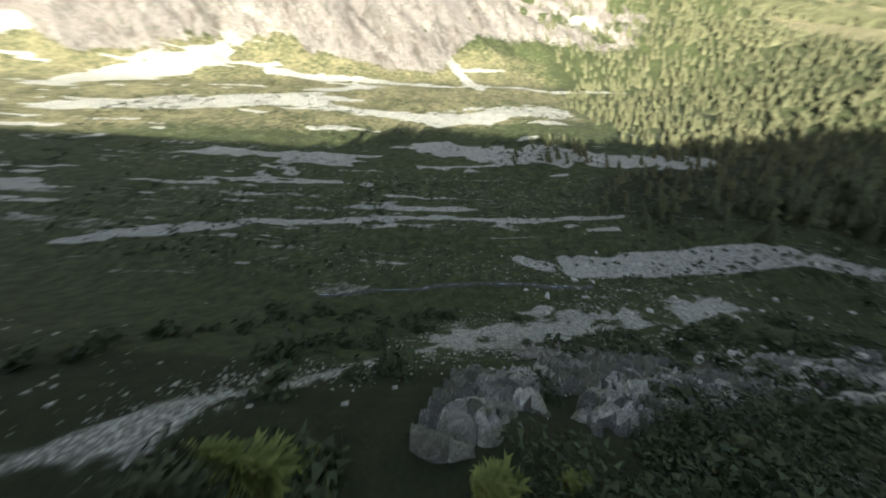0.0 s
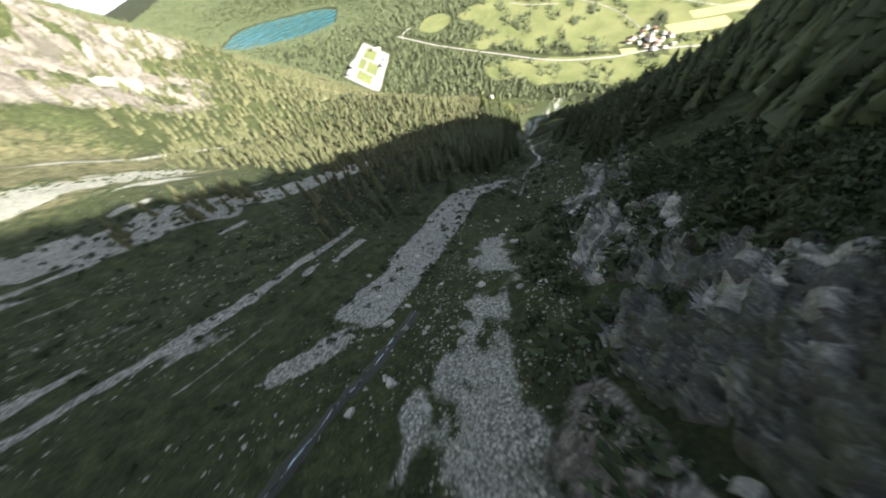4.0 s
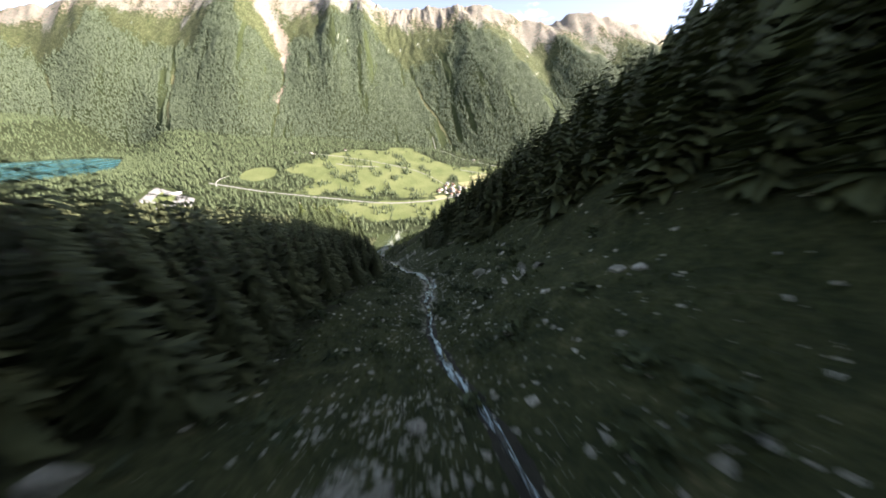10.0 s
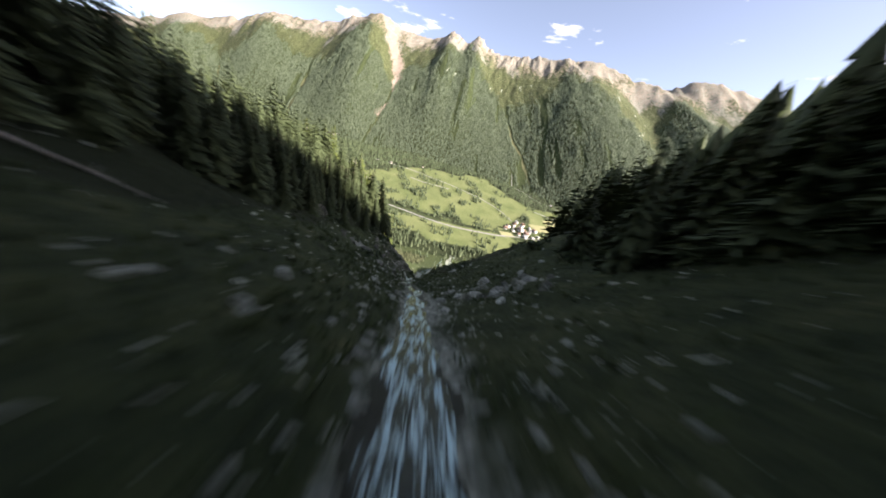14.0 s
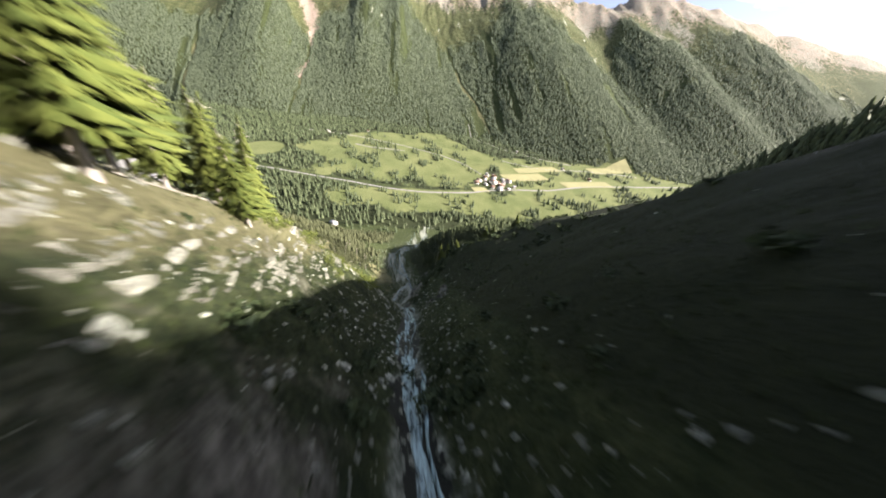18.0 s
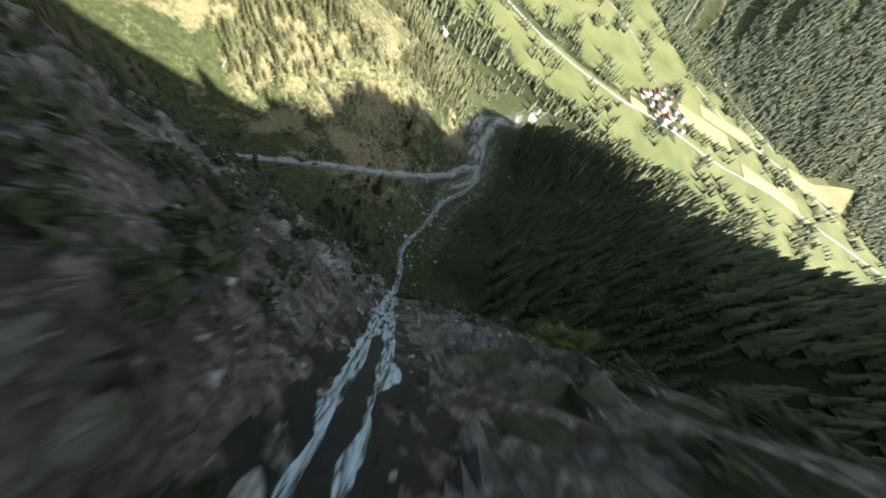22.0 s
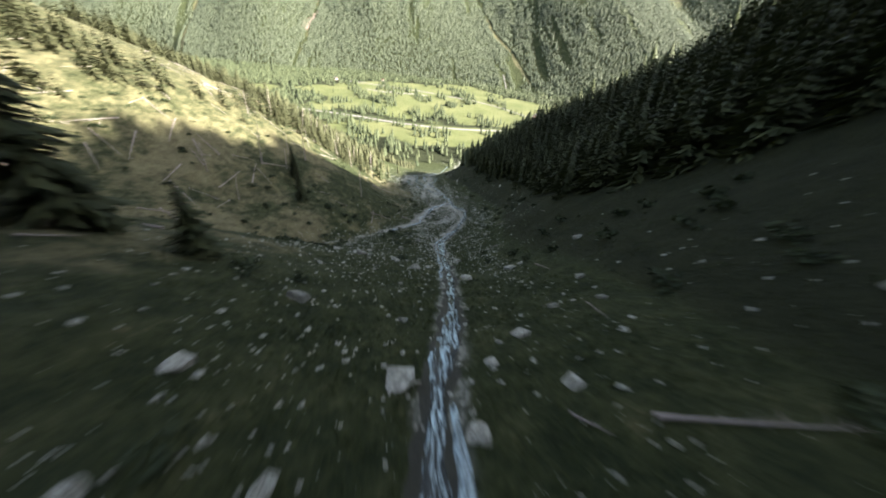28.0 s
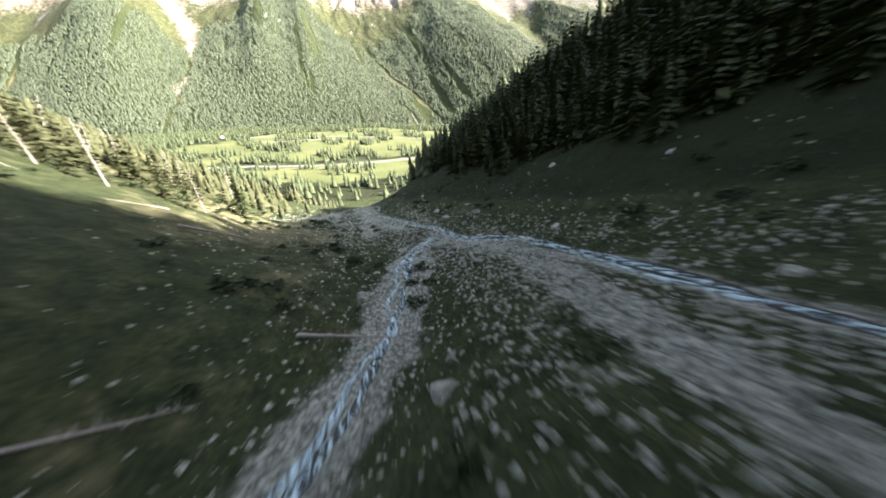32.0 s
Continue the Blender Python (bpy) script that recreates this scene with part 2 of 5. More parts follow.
def land(x, y):
    x, y = np.asarray(x, float), np.asarray(y, float)
    s = y - bed_y(x)
    near = bed_z(x) + np.where(s > 0, flank(LEFT, x, s), flank(RIGHT, x, -s))
    near = near - 0.1 * np.clip(-s - 340, 0, 300) * (1 - smooth(550, 950, x))
    ravine = np.exp(-((y - side_y(x)) / 13.0) ** 2) * smooth(470, 560, x) * (1 - smooth(660, 715, x))
    near = near - 7 * ravine
    near = near + 1.9 * fbm(x / 22, y / 22, 4, 3) * smooth(3, 14, np.abs(s)) + 0.5 * fbm(x / 4.5, y / 4.5, 3, 4) * smooth(1, 5, np.abs(s))
    cliff = smooth(0.35, 1.1, wallness(x, s))
    near = near + cliff * (5.0 * (ridged(x / 17, y / 13 + x / 40, 4, 61) - 0.62))
    ledge = 5.2
    q = (near + 0.35 * y + 5 * fbm(x / 14, y / 14, 3, 63)) / ledge
    q = q - np.floor(q)
    near = near + 0.85 * cliff * smooth(2, 8, np.abs(s)) * ledge * (smooth(0.25, 0.75, q) - q)
    wy = hill_w(x, y)
    flankside = hill_z(x, y) + 22 * fbm(x / 150, y / 150, 4, 16)
    wall = (0.35 * smooth(352, 400, y) + 0.65 * wy) * (1 - smooth(100, 420, x))
    flankside = flankside + np.clip(y - 360, 0, 400) * 0.4 * (1 - smooth(-40, 200, x))
    flankside = flankside + wall * (115 * (ridged((x + 0.6 * y) / 105, y / 330, 5, 21) - 0.65) + 48 * (ridged((x + 0.7 * y) / 42, y / 160, 4, 23) - 0.65) + 17 * (ridged((x + 0.9 * y) / 15, y / 44, 4, 26) - 0.65))
    floor = floor_z(x, y)
    w = smooth(860, 1060, x + 0.15 * np.abs(y - 80))
    gap = flankside - floor
    top = floor + np.where(gap > 40, gap, np.where(gap > -40, (gap + 40) ** 2 / 160, 0))
    low = (near * (1 - w) + floor * w) * (1 - wy) + top * wy
    rise, u = far_z(x, y)
    out = low + rise
    m = lake_mask(x, y)
    shore = smooth(-0.4, -0.02, m) * smooth(900, 1200, x)
    out = out * (1 - shore) + (LAKE_Z + 1.5) * shore
    return np.where(m > 0, LAKE_Z - 6 * np.clip(m * 6, 0, 1), out)


def slab_low(x):
    return eased(x, (10, 17, 24, 38, 55, 112, 160), (34, 31, 27, 22, 19.5, 16.5, 17))


def slab_high(x):
    return eased(x, (10, 27, 33, 45, 56, 70, 95, 110, 160), (42, 42, 36.5, 35.5, 34, 35, 31, 34, 33))


def slab_zone(x, s):
    """Where the rock face beside the upper bed lies on the slope; the soil between its blocks is sunk."""
    return smooth(-3, 0, np.minimum(-s - slab_low(x), slab_high(x) + 3 + s)) * smooth(8, 14, x) * (1 - smooth(134, 142, x))


def gravel_axis(x):
    """Beside the bed, where the dry gravel of the upper gully runs; it comes down from the shaded bank."""
    return eased(x, (-16, -9, -3, 5, 23, 44, 77), (-54, -44, -33, -21, -14, -7, 0))


def tongue_axis(x):
    """The pale tongue of rubble on the sunny side of the bed."""
    return eased(x, (34, 60, 90, 100, 116, 124, 140), (16.5, 16.5, 19.5, 19, 15, 11, 6))


def wallness(x, s):
    """How steep the gully's own rock steps are: the falls, and the slabs beside the upper bed."""
    falls = np.exp(-((x - 470) / 34.0) ** 2) * np.exp(-(s / np.where(s > 0, 95.0, 26.0)) ** 2) * 1.6
    slabs = np.exp(-((x - 85) / 60.0) ** 2) * np.exp(-((s + 38) / 22.0) ** 2) * 1.3
    bank = np.exp(-((x - 370) / 60.0) ** 2) * np.exp(-((s - 18) / 13.0) ** 2) * 0.4
    return falls + slabs + bank

# ---------------------------------------------------------------- materials
def material(name):
    m = bpy.data.materials.new(name)
    m.use_nodes = True
    t = m.node_tree
    return m, t, t.nodes["Principled BSDF"]


def node(t, kind, **inputs):
    n = t.nodes.new("ShaderNode" + kind)
    for key, value in inputs.items():
        n.inputs[key.replace("_", " ")].default_value = value
    return n


def grain(t, scale, detail=6.0, rough=0.6, coords=None, distortion=0.0):
    n = node(t, "TexNoise", Scale=scale, Detail=detail, Roughness=rough, Distortion=distortion)
    if coords is not None:
        t.links.new(coords, n.inputs["Vector"])
    return n.outputs["Fac"]


def ramp(t, fac, *stops):
    n = t.nodes.new("ShaderNodeValToRGB")
    e = n.color_ramp.elements
    while len(e) < len(stops):
        e.new(0.5)
    for k, (at, colour) in enumerate(stops):
        e[k].position, e[k].color = at, (*colour, 1)
    t.links.new(fac, n.inputs["Fac"])
    return n.outputs["Color"]


def mix(t, fac, a, b, kind="MIX"):
    n = t.nodes.new("ShaderNodeMix")
    n.data_type, n.blend_type = "RGBA", kind
    for value, socket in ((fac, n.inputs[0]), (a, n.inputs[6]), (b, n.inputs[7])):
        if isinstance(value, (int, float)):
            socket.default_value = value
        elif isinstance(value, tuple):
            socket.default_value = (*value, 1)
        else:
            t.links.new(value, socket)
    return n.outputs[2]


def sums(t, op, a, b=0.0):
    n = t.nodes.new("ShaderNodeMath")
    n.operation = op
    for value, socket in ((a, n.inputs[0]), (b, n.inputs[1])):
        if isinstance(value, (int, float)):
            socket.default_value = value
        else:
            t.links.new(value, socket)
    return n.outputs[0]


def step(t, value, lo, hi):
    n = node(t, "MapRange")
    n.interpolation_type = "SMOOTHSTEP"
    n.inputs["From Min"].default_value, n.inputs["From Max"].default_value = lo, hi
    t.links.new(value, n.inputs["Value"])
    return n.outputs["Result"]


def relief(t, p, height, strength, distance):
    n = node(t, "Bump", Strength=strength, Distance=distance)
    t.links.new(height, n.inputs["Height"])
    t.links.new(n.outputs["Normal"], p.inputs["Normal"])


def plain(name, dark, light, scale=3.0, rough=0.85, bump=0.3, depth=0.02, metal=0.0):
    """A mottled matt surface between two tones of one colour."""
    m, t, p = material(name)
    co = node(t, "TexCoord").outputs["Object"]
    fine, wide = grain(t, scale, 8, 0.65, co), grain(t, scale / 7, 3, 0.5, co)
    f = sums(t, "ADD", sums(t, "MULTIPLY", fine, 0.6), sums(t, "MULTIPLY", wide, 0.4))
    t.links.new(ramp(t, f, (0.32, dark), (0.68, light)), p.inputs["Base Color"])
    p.inputs["Roughness"].default_value, p.inputs["Metallic"].default_value = rough, metal
    p.inputs["Specular IOR Level"].default_value = 0.25
    relief(t, p, fine, bump, depth)
    return m


def foliage(name, dark, light):
    """Needles and leaves: each plant and each clump takes its own tone."""
    m, t, p = material(name)
    info = node(t, "ObjectInfo").outputs["Random"]
    isle = node(t, "NewGeometry").outputs["Random Per Island"]
    co = node(t, "TexCoord").outputs["Object"]
    f = sums(t, "ADD", sums(t, "MULTIPLY", info, 0.25), sums(t, "MULTIPLY", isle, 0.35))
    f = sums(t, "ADD", f, sums(t, "MULTIPLY", grain(t, 1.4, 4, 0.6, co), 0.4))
    t.links.new(ramp(t, f, (0.2, dark), (0.8, light)), p.inputs["Base Color"])
    p.inputs["Roughness"].default_value = 0.7
    p.inputs["Specular IOR Level"].default_value = 0.2
    return m


def ground_material():
    m, t, p = material("mountain_ground")
    co = node(t, "TexCoord").outputs["Object"]
    att = t.nodes.new("ShaderNodeAttribute")
    att.attribute_name = "cover"
    att2 = t.nodes.new("ShaderNodeAttribute")
    att2.attribute_name = "soil"
    sep, sep2 = node(t, "SeparateColor"), node(t, "SeparateColor")
    t.links.new(att.outputs["Color"], sep.inputs[0])
    t.links.new(att2.outputs["Color"], sep2.inputs[0])
    rock, scree, meadow = sep.outputs[0], sep.outputs[1], sep.outputs[2]
    wood, dry, red = sep2.outputs[0], sep2.outputs[1], sep2.outputs[2]
    huge, big, mid, small, tiny = (grain(t, s, d, r, co) for s, d, r in ((0.012, 5, .55), (0.06, 6, .6), (0.35, 7, .65), (2.2, 7, .7), (9.0, 5, .7)))
    turf = ramp(t, sums(t, "ADD", sums(t, "MULTIPLY", mid, 0.5), sums(t, "MULTIPLY", small, 0.5)),
                (0.3, (0.008, 0.013, 0.005)), (0.45, (0.024, 0.036, 0.012)), (0.57, (0.052, 0.064, 0.023)), (0.72, (0.150, 0.142, 0.068)))
    straw_lit = ramp(t, sums(t, "ADD", sums(t, "MULTIPLY", mid, 0.5), sums(t, "MULTIPLY", small, 0.5)),
                 (0.3, (0.066, 0.066, 0.030)), (0.7, (0.215, 0.205, 0.105)))
    lush = ramp(t, sums(t, "ADD", sums(t, "MULTIPLY", huge, 0.6), sums(t, "MULTIPLY", mid, 0.4)),
                (0.35, (0.070, 0.092, 0.030)), (0.65, (0.142, 0.155, 0.064)))
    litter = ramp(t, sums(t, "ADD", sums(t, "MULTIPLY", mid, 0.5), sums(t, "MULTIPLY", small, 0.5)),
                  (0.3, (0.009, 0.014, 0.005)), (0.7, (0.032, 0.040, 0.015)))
    warp = node(t, "Mapping")
    warp.inputs["Scale"].default_value = (0.5, 0.5, 2.2)
    warp.inputs["Rotation"].default_value = (0.3, 0.25, 0.4)
    t.links.new(co, warp.inputs["Vector"])
    beds = grain(t, 0.8, 9, 0.75, warp.outputs[0], 0.25)
    seam = step(t, sums(t, "ABSOLUTE", sums(t, "SUBTRACT", beds, 0.5)), 0.0, 0.05)
    stone = ramp(t, sums(t, "ADD", sums(t, "MULTIPLY", big, 0.4), sums(t, "MULTIPLY", small, 0.6)),
                 (0.3, (0.085, 0.083, 0.066)), (0.46, (0.245, 0.236, 0.192)), (0.62, (0.46, 0.445, 0.375)))
    stone = mix(t, sums(t, "MULTIPLY", sums(t, "SUBTRACT", 1.0, seam), 0.5), stone, (0.07, 0.07, 0.06))
    runs = node(t, "Mapping")
    runs.inputs["Scale"].default_value, runs.inputs["Rotation"].default_value = (1.0, 0.22, 0.3), (0.0, 0.0, -0.55)
    t.links.new(co, runs.inputs["Vector"])
    # Dark streaks put the shade of crevices into the stone colour.
    cleft_shade = step(t, grain(t, 0.13, 10, 0.75, runs.outputs[0], 0.8), 0.5, 0.58)
    stone = mix(t, sums(t, "MULTIPLY", cleft_shade, 0.72), stone, (0.09, 0.09, 0.066))
    crack = step(t, sums(t, "ABSOLUTE", sums(t, "SUBTRACT", big, 0.5)), 0.0, 0.03)
    stone = mix(t, sums(t, "MULTIPLY", sums(t, "SUBTRACT", 1.0, crack), 0.6), stone, (0.05, 0.05, 0.036))
    stone = mix(t, sums(t, "MULTIPLY", step(t, big, 0.5, 0.6), 0.55), stone, (0.062, 0.052, 0.036))
    lichen = step(t, mid, 0.56, 0.66)
    stone = mix(t, sums(t, "MULTIPLY", lichen, 0.35), stone, (0.10, 0.12, 0.055))
    pebble = node(t, "TexVoronoi", Scale=2.6)
    t.links.new(co, pebble.inputs["Vector"])
    bed = node(t, "SeparateColor")
    t.links.new(pebble.outputs["Color"], bed.inputs[0])
    gravel = ramp(t, bed.outputs[0], (0.0, (0.22, 0.235, 0.185)), (0.5, (0.34, 0.36, 0.29)), (1.0, (0.50, 0.525, 0.43)))
    gravel = mix(t, sums(t, "MULTIPLY", step(t, pebble.outputs["Distance"], 0.35, 0.75), 0.8), gravel, (0.07, 0.078, 0.055))
    gravel = mix(t, sums(t, "MULTIPLY", step(t, small, 0.5, 0.62), 0.55), gravel, (0.11, 0.118, 0.088))
    rust = ramp(t, small, (0.3, (0.17, 0.130, 0.098)), (0.7, (0.31, 0.25, 0.20)))

    def edged(mask, n, width=0.16):
        return step(t, sums(t, "ADD", mask, sums(t, "MULTIPLY", sums(t, "SUBTRACT", n, 0.5), 1.1)), 0.5 - width, 0.5 + width)
    both = sums(t, "ADD", sums(t, "MULTIPLY", mid, 0.55), sums(t, "MULTIPLY", big, 0.45))
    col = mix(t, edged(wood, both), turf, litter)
    col = mix(t, edged(dry, both), col, straw_lit)
    col = mix(t, edged(meadow, big), col, lush)
    col = mix(t, edged(scree, both, 0.1), col, gravel)
    col = mix(t, edged(rock, both, 0.1), col, stone)
    col = mix(t, edged(red, big), col, rust)
    t.links.new(col, p.inputs["Base Color"])
    p.inputs["Roughness"].default_value = 0.92
    p.inputs["Specular IOR Level"].default_value = 0.2
    h = sums(t, "ADD", sums(t, "MULTIPLY", mid, 0.7), sums(t, "MULTIPLY", small, 0.3))
    h = sums(t, "ADD", h, sums(t, "MULTIPLY", sums(t, "MULTIPLY", seam, rock), 0.25))
    h = sums(t, "ADD", h, sums(t, "MULTIPLY", tiny, 0.08))
    relief(t, p, h, 1.0, 1.3)
    return m


GROUND = ground_material()
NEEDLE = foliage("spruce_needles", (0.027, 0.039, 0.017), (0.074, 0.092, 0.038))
# Paler, greyer needles: distance haze is put into the far and valley colours.
NEEDLE_FAR_HAZY = foliage("hazy_far_spruce_needles", (0.056, 0.074, 0.044), (0.096, 0.118, 0.070))
NEEDLE_VALLEY = foliage("hazy_valley_spruce_needles", (0.038, 0.054, 0.025), (0.098, 0.118, 0.056))
# Lit copy of the spruce needles: sunlight is mixed into the olive tone.
NEEDLE_LIT = foliage("sunlit_olive_spruce_needles", (0.042, 0.050, 0.022), (0.090, 0.096, 0.044))
# Larch's own yellow-green; on tall spruces and scrub it puts in sunlight.
LARCH_OR_LIT = foliage("larch_and_sunlit_needles", (0.05, 0.075, 0.018), (0.14, 0.16, 0.035))
SHRUB = foliage("shrub_leaves", (0.016, 0.028, 0.012), (0.055, 0.075, 0.028))
GRASS = foliage("grass_blades", (0.018, 0.032, 0.010), (0.085, 0.108, 0.036))
BARK = plain("bark", (0.055, 0.042, 0.032), (0.16, 0.125, 0.095), 6.0, 0.9, 0.7, 0.03)
DEADWOOD = plain("bleached_wood", (0.20, 0.18, 0.155), (0.42, 0.39, 0.34), 5.0, 0.85, 0.5, 0.02)


def stone_material(name, dark, light, scale, moss):
    """Bedded rock: layers, cracks, lichen; each block a little different."""
    m, t, p = material(name)
    geo = node(t, "NewGeometry").outputs["Position"]
    lay = node(t, "Mapping")
    lay.inputs["Scale"].default_value, lay.inputs["Rotation"].default_value = (0.6, 0.6, 2.6), (0.35, 0.2, 0.5)
    t.links.new(geo, lay.inputs["Vector"])
    beds, fine, wide = grain(t, scale * 1.5, 9, 0.75, lay.outputs[0], 0.3), grain(t, scale * 5, 7, 0.7, geo), grain(t, scale * 0.3, 4, 0.55, geo)
    own = sums(t, "MULTIPLY", sums(t, "SUBTRACT", node(t, "ObjectInfo").outputs["Random"], 0.5), 0.36)
    f = sums(t, "ADD", sums(t, "ADD", sums(t, "MULTIPLY", beds, 0.45), sums(t, "MULTIPLY", fine, 0.35)), sums(t, "ADD", sums(t, "MULTIPLY", wide, 0.2), own))
    col = ramp(t, f, (0.3, dark), (0.7, light))
    seam = step(t, sums(t, "ABSOLUTE", sums(t, "SUBTRACT", beds, 0.5)), 0.0, 0.035)
    col = mix(t, sums(t, "MULTIPLY", sums(t, "SUBTRACT", 1.0, seam), 0.85), col, (0.035, 0.035, 0.028))
    col = mix(t, sums(t, "MULTIPLY", step(t, wide, 0.43, 0.57), moss), col, (0.052, 0.064, 0.024))
    t.links.new(col, p.inputs["Base Color"])
    p.inputs["Roughness"].default_value = 0.9
    p.inputs["Specular IOR Level"].default_value = 0.25
    relief(t, p, sums(t, "ADD", sums(t, "MULTIPLY", beds, 0.7), sums(t, "MULTIPLY", fine, 0.3)), 1.0, 0.35)
    return m


ROCK = stone_material("pale_rock", (0.24, 0.255, 0.205), (0.56, 0.59, 0.48), 1.3, 0.2)
SLABROCK = stone_material("slabby_rock", (0.075, 0.078, 0.060), (0.50, 0.515, 0.42), 1.1, 0.48)
BANKROCK = stone_material("sunlit_bank_rock", (0.12, 0.12, 0.092), (0.50, 0.50, 0.41), 1.0, 0.3)
BLEACHED = stone_material("bleached_stone", (0.36, 0.39, 0.31), (0.64, 0.68, 0.56), 1.3, 0.1)
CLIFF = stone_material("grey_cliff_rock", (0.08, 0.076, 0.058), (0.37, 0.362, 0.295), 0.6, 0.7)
# Wet rock by the falls, darkened further so shade sits in its colour.
DAMP_SHADED = stone_material("damp_shaded_cliff_rock", (0.035, 0.034, 0.027), (0.24, 0.24, 0.20), 0.7, 0.75)
WALLW = plain("white_render", (0.52, 0.50, 0.46), (0.66, 0.64, 0.60), 0.8, 0.8, 0.1)
WOODW = plain("brown_boards", (0.10, 0.055, 0.03), (0.22, 0.13, 0.075), 2.0, 0.8, 0.2)
ROOF = plain("roof_tiles", (0.16, 0.10, 0.075), (0.30, 0.20, 0.155), 2.0, 0.85, 0.3)
ROOFG = plain("grey_roof", (0.26, 0.26, 0.27), (0.42, 0.42, 0.43), 1.0, 0.6, 0.1)
ASPHALT = plain("asphalt", (0.15, 0.147, 0.138), (0.24, 0.235, 0.22), 1.5, 0.9, 0.1)
PALE = plain("pale_gravel", (0.17, 0.167, 0.155), (0.32, 0.315, 0.295), 0.4, 0.9, 0.2)
PANE = plain("window_pane", (0.02, 0.025, 0.03), (0.05, 0.06, 0.07), 1.0, 0.15, 0.0)


def water_material(name, deep, pale, cover, scale, bump, soft=0.14):
    m, t, p = material(name)
    co = node(t, "TexCoord").outputs["Object"]
    fall = node(t, "Mapping")
    fall.inputs["Scale"].default_value = (0.22, 1.5, 0.16)
    t.links.new(co, fall.inputs["Vector"])
    foam = grain(t, scale, 8, 0.72, fall.outputs[0], 0.6)
    f = step(t, foam, cover, cover + soft)
    t.links.new(mix(t, f, deep, pale), p.inputs["Base Color"])
    r = sums(t, "ADD", sums(t, "MULTIPLY", f, 0.5), 0.12)
    t.links.new(r, p.inputs["Roughness"])
    relief(t, p, foam, bump, 0.12)
    return m


BROOK = water_material("brook_water", (0.020, 0.028, 0.024), (0.45, 0.64, 0.65), 0.47, 2.6, 0.9)
FALL = water_material("falling_water", (0.038, 0.048, 0.040), (0.48, 0.67, 0.68), 0.36, 2.2, 0.9, 0.3)
WET = stone_material("wet_gravel", (0.010, 0.012, 0.009), (0.066, 0.072, 0.052), 2.6, 0.1)
WET.node_tree.nodes["Principled BSDF"].inputs["Roughness"].default_value = 0.75
LAKE = water_material("lake_water", (0.010, 0.095, 0.125), (0.014, 0.115, 0.145), 0.5, 0.02, 0.02)

# ---------------------------------------------------------------- the sheet of ground
def mesh_of(name, verts, faces, mat, smooth_faces=False):
    me = bpy.data.meshes.new(name)
    v = np.asarray(verts, np.float32)
    f = np.asarray(faces, np.int32)
    k = f.shape[1]
    me.vertices.add(len(v))
    me.vertices.foreach_set("co", v.ravel())
    me.loops.add(f.size)
    me.loops.foreach_set("vertex_index", f.ravel())
    me.polygons.add(len(f))
    me.polygons.foreach_set("loop_start", np.arange(0, f.size, k, dtype=np.int32))
    if smooth_faces:
        me.polygons.foreach_set("use_smooth", np.ones(len(f), bool))
    me.update(calc_edges=True)
    for one in (mat if isinstance(mat, (list, tuple)) else [mat]):
        me.materials.append(one)
    return me


def steps(*spans):
    out = [np.arange(a, b, d) for a, b, d in spans]
    return np.concatenate(out + [[spans[-1][1]]])


XS = steps((-900, -300, 25), (-300, -200, 6), (-200, -60, 2.4), (-60, 560, 1.45), (560, 760, 1.7), (760, 1040, 4), (1040, 1700, 12), (1700, 2600, 16), (2600, 3360, 11), (3360, 3400, 20), (3400, 4300, 60))
OFF = steps((-4300, -2200, 70), (-2200, -700, 22), (-700, -220, 8), (-220, -70, 3), (-70, 70, 1.25), (70, 260, 2.6), (260, 440, 2.6), (440, 560, 6), (560, 1500, 14), (1500, 2600, 20), (2600, 4300, 60))
GX, GS = np.meshgrid(XS, OFF, indexing="ij")
fade = np.clip(1 - np.abs(GS) / 1500, 0, 1)
GY = GS + bed_y(GX) * fade + 80 * (1 - fade)
GZ = land(GX, GY) - 1.0 * slab_zone(GX, GY - bed_y(GX))


